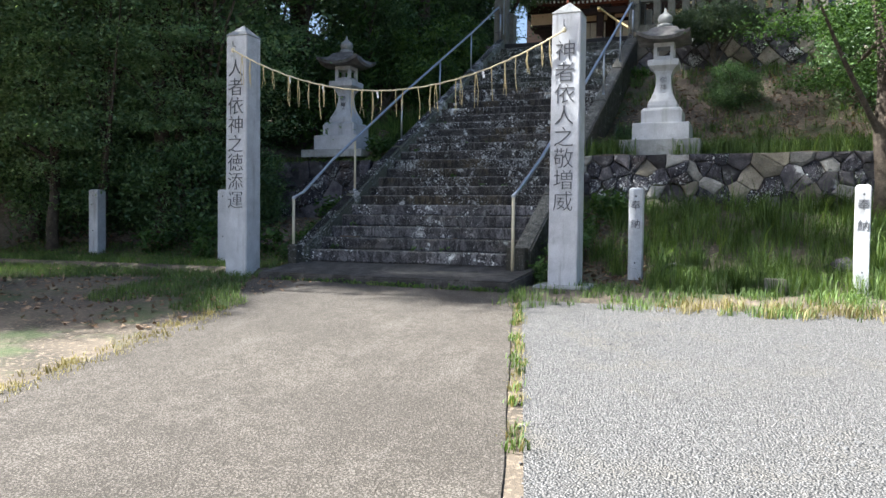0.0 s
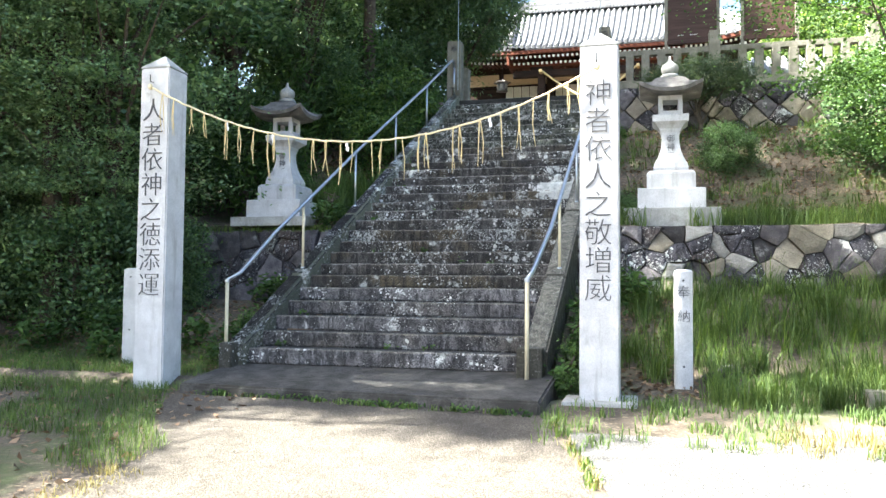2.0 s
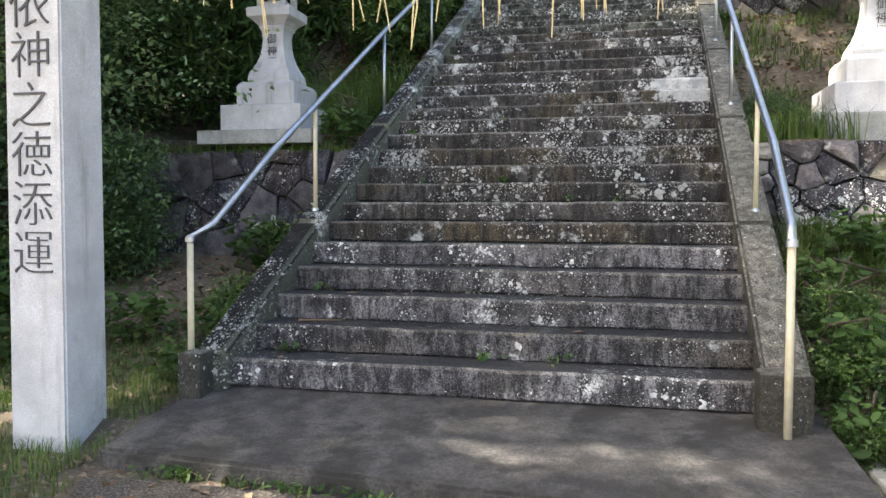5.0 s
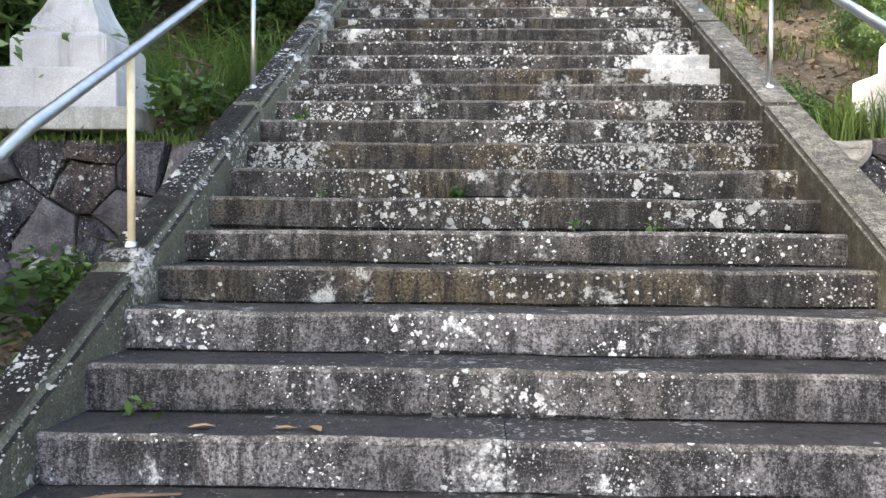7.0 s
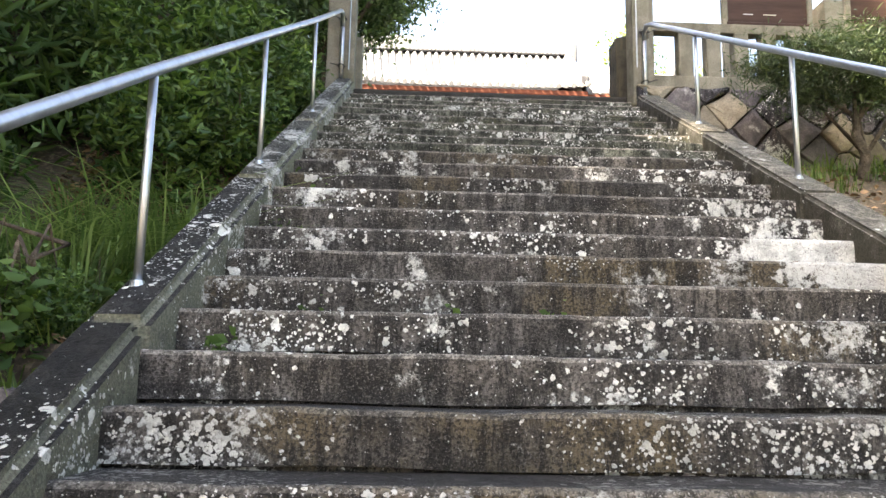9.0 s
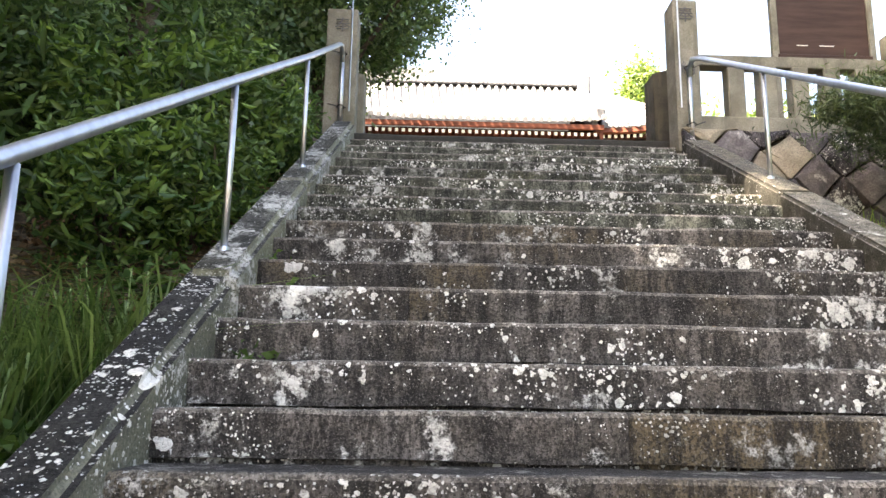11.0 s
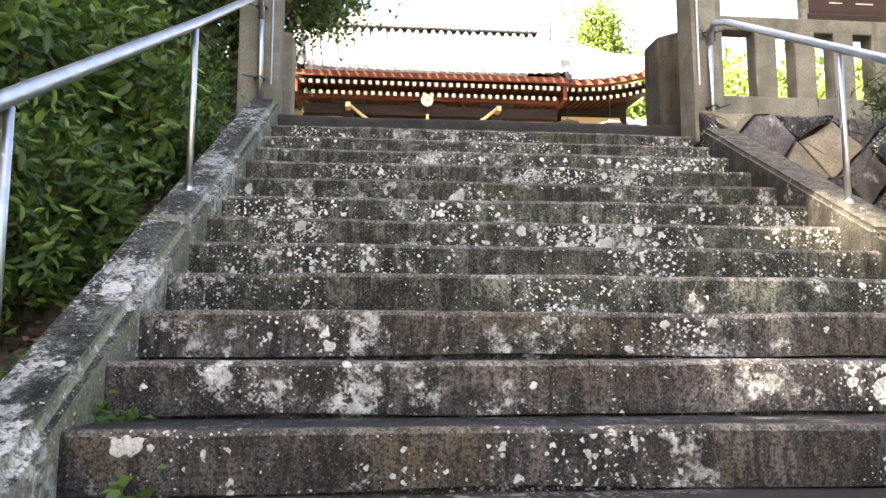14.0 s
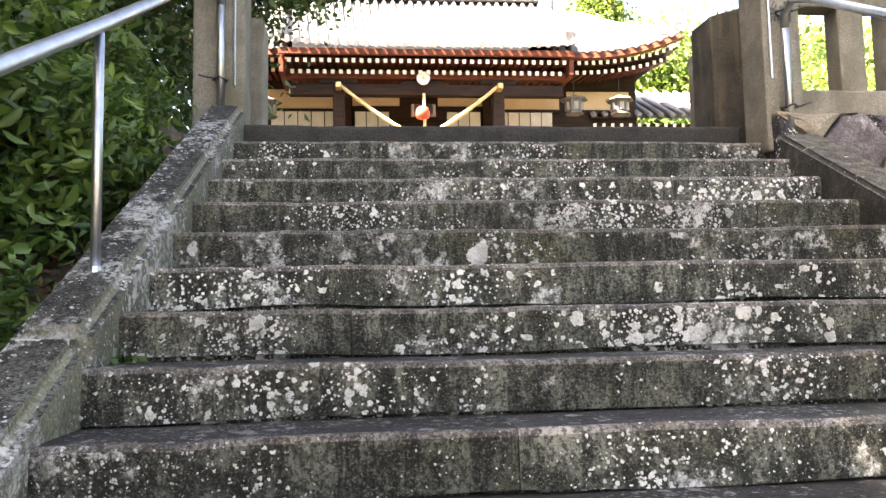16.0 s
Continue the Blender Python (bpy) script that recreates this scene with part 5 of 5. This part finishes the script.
BUSH_BIG = tree_meshes(21, (0.7, 0.65, 0.8), 110, 30, 0.13, 0.115, M_LEAF_MID, "ball", 0.6, 0.36, 0.4, 0.4, True)
for i, (x, y, s) in enumerate(((-2.5, 7.7, 0.9), (-2.4, 8.6, 0.85), (-3.4, 7.6, 0.9), (-2.1, 7.95, 0.62), (-2.0, 8.55, 0.55), (-2.25, 7.1, 0.7), (-2.75, 6.9, 0.8))):
    tree("shrub", x, y, *BUSH_BIG, land(x, y) + 0.7 * s, "large-leaved green shrub leaning over the kerb", "shrub", s, 70 * i, 0.03, "broad-leaved shrubs", 6, None, 0.5)
BAMBOO = tree_meshes(23, (0.6, 0.5, 0.9), 50, 14, 0.14, 0.20, M_LEAF_MAPLE, "ball", 1.0, 0.15, 0.7, 0.2, True)
for i, (x, y, s) in enumerate(((-3.9, 5.6, 0.9), (-4.2, 6.8, 1.2), (-3.4, 8.6, 1.1), (-4.4, 5.0, 1.2))):
    tree("bamboo_clump", x, y, *BAMBOO, land(x, y) + 1.05 * s, "thin dwarf bamboo with drooping light green leaves", "bamboo", s, 70 * i, 0.012, "dwarf bamboo", 9)
WEED = tree_meshes(28, (0.26, 0.22, 0.20), 24, 10, 0.06, 0.085, M_LEAF_MAPLE, "ball", 0.6, 0.5, 0.1, 0.6, True)
for i, (x, y, s) in enumerate(((-2.15, 4.5, 1.1), (-2.4, 4.75, 1.2), (-2.12, 3.25, 0.9), (-2.3, 3.0, 1.1), (-2.08, 1.7, 0.9), (-2.15, 0.9, 1.2), (-2.1, 0.25, 0.8), (-2.05, 5.35, 0.9), (-2.1, 5.9, 1.0), (-2.2, 6.5, 1.1), (-2.45, 5.5, 1.2), (-2.6, 2.6, 1.3), (2.02, -0.15, 0.9), (2.12, 0.5, 1.2), (2.1, 1.3, 1.0),
                               (2.15, 7.7, 0.8), (2.5, 1.9, 1.2), (-4.3, 1.2, 1.3), (-5.2, 0.9, 1.2), (-3.9, 0.5, 1.0), (-3.0, 1.0, 1.2))):
    tree("leafy_weed", x, y, *WEED, land(x, y) + 0.17 * s, "low light green broad-leaved weed beside the stairs", "weed", s, 65 * i, 0.008, "broad-leaved weeds", 6, None, 0.1)
MAPLE = tree_meshes(16, (2.4, 2.2, 2.9), 62, 620, 0.46, 0.06, M_LEAF_MAPLE, "ball", 0.12, 0.6, 0.15, 0.6)
tree("maple_tree", 6.1, 1.9, *MAPLE, 4.7, "light green maple with layered spreading branches", "tree", 0.92, 0, 0.12, "", 16)
tree("maple_tree", 9.4, 4.6, *MAPLE, 6.4, "light green maple with layered spreading branches", "tree", 1.3, 120, 0.15, "", 16)
PINE = tree_meshes(17, (1.1, 0.5, 0.34), 120, 170, 0.13, 0.09, M_LEAF_PINE, "ball", 0.6, 0.12, 0.0)
tree("pine_tree", 3.72, 7.75, *PINE, 4.92, "small crooked dark green pine before the fence", "tree", 1.0, 0, 0.06, "", 14, None, 0.3)
FAR = tree_meshes(18, (2.6, 2.6, 5.6), 420, 90, 0.42, 0.24, M_LEAF_FAR, "cone")
FAR_ROUND = tree_meshes(19, (3.6, 3.2, 3.6), 380, 90, 0.5, 0.26, M_LEAF_FAR)
tree("conifer", 11.2, 42.0, *FAR, 14.5, "sunlit yellow-green conifer behind the hall", "tree", 1.1, 0, 0.3)
for i, (x, y, z, s) in enumerate(((9.2, 31.0, 10.3, 0.9), (13.0, 33.0, 10.5, 1.1), (12.0, 25.0, 7.8, 0.75), (17.0, 36.0, 10.8, 1.3), (15.5, 27.0, 8.6, 1.0), (22.0, 38.0, 11.0, 1.5), (10.5, 20.5, 6.8, 0.55), (14.5, 17.5, 7.4, 0.8), (19.5, 22.0, 8.2, 1.1))):
    tree("broadleaf_tree", x, y, *FAR_ROUND, z, "sunlit light green broadleaf tree behind the shrine", "tree", s, 80 * i, 0.25, "trees behind the shrine")
for i, (x, y) in enumerate(((-12, 26), (-18, 20), (-9, 18), (-24, 12), (-15, 34), (24, 12), (28, 4), (20, 8), (15, 9), (13.5, 3.5))):
    tree("broadleaf_tree", x, y, *(DARK_A if i % 2 else DARK_B), land(x, y) + 5.5, "dense green tree at the edge of the grounds", "tree", 1.3, 60 * i, 0.25, "trees at the edge")


# ---- grass, weeds, litter and pebbles ----
def scatter(g, n, x0, x1, y0, y1, keep=None, patch=0.0):
    """Roots on the ground in a rectangle, thinned by keep(x, y) and by patches."""
    out = []
    while n > 0:
        x, y = g.uniform(x0, x1), g.uniform(y0, y1)
        n -= 1
        if keep and not keep(x, y):
            continue
        if patch and noise.noise(Vector((x * 1.6, y * 1.6, patch))) < g.uniform(-0.5, 0.25):
            continue
        out.append((x, y, land(x, y) - 0.01))
    return np.array(out)


def tufts(g, n, each, spread, *area, keep=None, patch=0.0):
    roots = scatter(g, n, *area, keep=keep, patch=patch)
    p = np.repeat(roots, each, 0) + g.normal(size=(len(roots) * each, 3)) * np.array([spread, spread, 0])
    return p


g = np.random.default_rng(31)
lawn = lambda x, y: x < left_edge(min(y, -1.0)) + 0.25 * noise.noise(Vector((x * 2, y * 2, 2))) and not (-1.9 < x < 1.9 and y > -1.3)
stuff("lawn_grass", blades("lawn_grass", scatter(g, 60000, -8.5, -0.7, -3.6, 1.2, lambda x, y: lawn(x, y) and y > -1.9 - 0.55 * max(0.0, x + 2.2) + 0.9 * noise.noise(Vector((x, y, 6))) - (0.9 if x > -3 else 0)), 0.12, 0.003, M_GRASS, g, 0.9), "short green shaded grass beside the drive", "grass")
stuff("tall_grass", blades("tall_grass", tufts(g, 1500, 26, 0.06, 1.95, 9.0, -0.6, 2.55, keep=lambda x, y: not (2.85 < x < 3.3 and y < 0.3) and (x > 2.7 or y > 0.4), patch=3.0), 0.36, 0.004, M_GRASS, g, 1.1), "tall green grass on the bank below the wall", "grass")
stuff("seed_grass", blades("seed_grass", tufts(g, 70, 12, 0.03, 2.6, 9.0, 0.2, 2.5), 0.75, 0.005, M_GRASS, g, 1.1), "long arching grass blades on the bank", "grass")
stuff("verge_grass", blades("verge_grass", tufts(g, 420, 16, 0.05, 1.9, 9.0, -2.3, -0.5, patch=7.0), 0.14, 0.005, M_GRASS, g, 0.9), "short grass at the edge of the gravel", "grass")
stuff("dry_verge_grass", blades("dry_verge_grass", tufts(g, 130, 14, 0.05, 3.6, 8.5, -2.3, -1.6), 0.17, 0.004, M_GRASS_DRY, g, 0.9), "dry straw-coloured grass at the gravel edge", "grass")
stuff("terrace_grass", blades("terrace_grass", tufts(g, 700, 30, 0.05, 1.85, 9.0, 2.85, 4.3, keep=lambda x, y: abs(x - 3.05) > 0.62 or y < 2.98, patch=11.0), 0.36, 0.0045, M_GRASS, g, 0.9), "tall bright grass along the terrace edge", "grass")
stuff("bank_grass", blades("bank_grass", tufts(g, 300, 18, 0.06, -3.6, -1.86, 3.3, 6.2, keep=lambda x, y: (y > 4.9 or x > -2.5) and noise.noise(Vector((x * 2, y * 2, 1))) > -0.1), 0.26, 0.005, M_GRASS, g, 1.2), "lush grass and weeds on the shaded bank", "grass")
stuff("bank_grass", blades("bank_grass", tufts(g, 190, 26, 0.05, -3.2, -2.0, 4.1, 6.2, keep=lambda x, y: math.hypot(x + 2.96, y - 3.69) > 1.0 and x - 0.25 * y < -3.52 + 0.3 * noise.noise(Vector((x * 3, y * 3, 0)))), 0.95, 0.008, M_SEDGE, g, 1.6), "long drooping sedge on the shaded bank", "grass")
top = np.stack([g.uniform(-4.8, -1.9, 900), g.uniform(3.06, 3.24, 900), np.full(900, 1.70)], 1)
stuff("wall_top_grass", blades("wall_top_grass", top, 0.15, 0.006, M_GRASS, g, 1.3), "short grass and moss along the top of the wall", "grass")
stuff("hill_grass", blades("hill_grass", tufts(g, 700, 16, 0.07, 1.9, 8.0, 4.2, 8.3, patch=5.0), 0.24, 0.006, M_GRASS, g, 1.0), "scattered grass on the upper bank", "grass")
seam = []
for i in range(34):
    u = g.beta(1.6, 1.4) if i % 3 else g.choice((0.22, 0.55, 0.62, 0.93)) + g.normal() * 0.03
    x = -1.6 + 3.3 * u
    seam.append((x, -1.08 - 0.35 * u - 0.03 + g.uniform(-0.02, 0.02), land(x, -1.2)))
seam = np.repeat(np.array(seam), 10, 0) + g.normal(size=(340, 3)) * np.array([0.04, 0.02, 0])
stuff("joint_weeds", blades("joint_weeds", seam, 0.07, 0.006, M_GRASS, g, 1.2), "small green weeds along the landing joint", "weeds")
edge = np.array([(right_edge(y) + 0.05 + g.uniform(-0.03, 0.05), y, land(right_edge(y), y)) for y in g.uniform(-6.5, -1.6, 120) if noise.noise(Vector((y * 1.3, 0, 0))) > -0.15])
edge = np.repeat(edge, 9, 0) + g.normal(size=(len(edge) * 9, 3)) * np.array([0.025, 0.03, 0])
side = np.array([(left_edge(y) + g.normal() * 0.12, y, land(left_edge(y), y)) for y in g.uniform(-7.0, -3.2, 150)])
side = np.repeat(side, 9, 0) + g.normal(size=(len(side) * 9, 3)) * np.array([0.04, 0.05, 0])
stuff("joint_weeds", blades("joint_weeds", side, 0.06, 0.004, M_GRASS_DRY, g, 1.0), "dry yellow grass along the drive edge", "weeds")
stuff("joint_weeds", blades("joint_weeds", edge[: len(edge) // 2], 0.09, 0.005, M_GRASS, g, 1.0), "green and dry weeds along the drive edge", "weeds")
stuff("joint_weeds", blades("joint_weeds", edge[len(edge) // 2:], 0.08, 0.004, M_GRASS_DRY, g, 1.0), "dry yellow weeds along the drive edge", "weeds")


def step_weed(x, k, n, size):
    y, z = NOSE[k][0] + TREAD - 0.03, NOSE[k][1]
    r = np.random.default_rng(k * 7 + n)
    c = np.array([x, y, z]) + np.abs(r.normal(size=(n, 3))) * np.array([0.06, -0.03, 0.035])
    ob = thing("step_weed", "small bright green weed growing in a step joint", "weed", (x, y, z), "step weeds")
    tagged(part("leaves", leaves("leaves", c, size, M_LEAF_MAPLE, r, 0.3, 0.6), None, ob), kind="stuff")


for i in range(22):
    x = -1.5 + 3.2 * i / 21 + 0.06 * math.sin(i * 2.7)
    if i in (0, 2, 3, 4, 6, 9, 10, 15, 16, 19):
        continue
    y = -1.08 - 0.35 * (x + 1.6) / 3.3
    r = np.random.default_rng(300 + i)
    c = np.array([x, y - 0.02, land(x, y) + 0.03]) + r.normal(size=(26, 3)) * np.array([0.075, 0.02, 0.02])
    ob = thing("joint_weed", "low green weed tuft in the landing joint", "weed", (x, y, land(x, y)), "landing weeds")
    tagged(part("leaves", leaves("leaves", c, 0.045, M_LEAF_MAPLE, r, 0.3, 0.6), None, ob), kind="stuff")
for x, k, n, size in ((-0.30, 7, 26, 0.05), (0.30, 6, 12, 0.04), (0.68, 6, 9, 0.05), (-1.05, 7, 12, 0.035), (0.35, 0, 14, 0.045), (-0.1, 0, 18, 0.045), (-1.4, 0, 22, 0.05), (-1.38, 10, 14, 0.05), (-0.5, 11, 6, 0.04), (-0.1, 11, 9, 0.05),
                      (-1.36, 14, 14, 0.05), (-1.44, 17, 24, 0.05), (-1.30, 16, 16, 0.05), (-1.42, 21, 16, 0.04), (-1.40, 2, 10, 0.05), (-1.1, 11, 9, 0.04)):
    step_weed(x, k, n, size)

g = np.random.default_rng(41)
p = np.concatenate([scatter(g, 9000, -3.6, -1.83, 3.4, 8.8), scatter(g, 3000, -9, -2.0, -0.2, 2.6), scatter(g, 4200, 1.86, 7.5, 3.4, 8.4), scatter(g, 900, -6.5, -0.8, -4.5, -1.0), scatter(g, 900, 1.9, 3.2, -0.3, 2.4)])
p[:, 2] += 0.03
stuff("fallen_leaves", leaves("fallen_leaves", p, 0.075, M_LITTER, g, 0.75, 0.55), "brown fallen leaves covering the bank", "leaf litter")
p = scatter(g, 9000, 1.6, 8.0, -7.5, -2.0, lambda x, y: x > right_edge(y) + 0.08)
n = len(p)
r = g.uniform(0.006, 0.017, (n, 1, 1))
shape = np.array([(1, 0, 0), (-1, 0, 0), (0, 1, 0), (0, -1, 0), (0, 0, 0.8), (0, 0, -0.6)])[None] * r * g.uniform(0.6, 1.4, (n, 6, 1))
verts = (p[:, None, :] + np.array([0, 0, 0.018]) + shape).reshape(-1, 3)
tri = np.array([(0, 2, 4), (2, 1, 4), (1, 3, 4), (3, 0, 4), (2, 0, 5), (1, 2, 5), (3, 1, 5), (0, 3, 5)])
stuff("loose_gravel", mesh_of("loose_gravel", verts, (np.arange(n)[:, None, None] * 6 + tri[None]).reshape(-1, 3), M_PEBBLE), "loose grey crushed stones on the yard", "gravel")


def fallen_leaf(x, k, turn, size, material):
    y, z = NOSE[k][0] + 0.08 + 0.15 * abs(math.sin(k * 3.1)), NOSE[k][1] + 0.006
    bm = bmesh.new()
    pts = [(-0.5, 0, 0.02), (-0.25, 0.17, 0.08), (0.1, 0.22, 0.10), (0.5, 0, 0.03), (0.1, -0.22, 0.12), (-0.25, -0.17, 0.06)]
    spine = [bm.verts.new((a * size, 0, 0.0)) for a in (-0.2, 0.1)]
    rim = [bm.verts.new((a * size, b * size, c * size)) for a, b, c in pts]
    for f in ((rim[0], rim[1], spine[0]), (rim[1], rim[2], spine[1], spine[0]), (rim[2], rim[3], spine[1]), (rim[3], rim[4], spine[1]), (rim[4], rim[5], spine[0], spine[1]), (rim[5], rim[0], spine[0])):
        bm.faces.new(f)
    ob = new("fallen_leaf", finish(bm, "fallen_leaf", material))
    ob.matrix_basis = pose(x, y, z, 0, 0, turn)
    return tagged(ob, "curled brown fallen leaf lying on a step", "leaf", "fallen leaves on steps")


rng = random.Random(77)
for i in range(26):
    fallen_leaf(rng.choice((-1, 1)) * rng.uniform(0.5, 1.45), rng.randrange(0, 29), rng.uniform(0, 360), rng.uniform(0.05, 0.11), M_LITTER)


def twig(x, y, z, turn, long):
    ob = thing("twig", "dry brown twig lying beside the stairs", "twig", (x, y, z), "fallen twigs")
    a = radians(turn)
    pts = [(x + long * v * math.cos(a), y + long * v * math.sin(a) + 0.02 * math.sin(5 * v), z + 0.012 + 0.15 * long * v * (1 if y > 3 else 0)) for v in (0, 0.35, 0.7, 1)]
    part("stem", tube(pts, 0.008, 6, [0.009, 0.008, 0.006, 0.004]), M_LITTER, ob)


for x, y, turn, long in ((-2.15, 6.4, 60, 0.3), (-2.3, 5.4, 120, 0.4), (-2.5, 7.0, 30, 0.35), (2.4, 0.9, 150, 0.5), (2.6, 1.2, 100, 0.45)):
    twig(x, y, land(x, y), turn, long)
twig(-1.35, NOSE[1][0] + 0.15, NOSE[1][1], 20, 0.3)
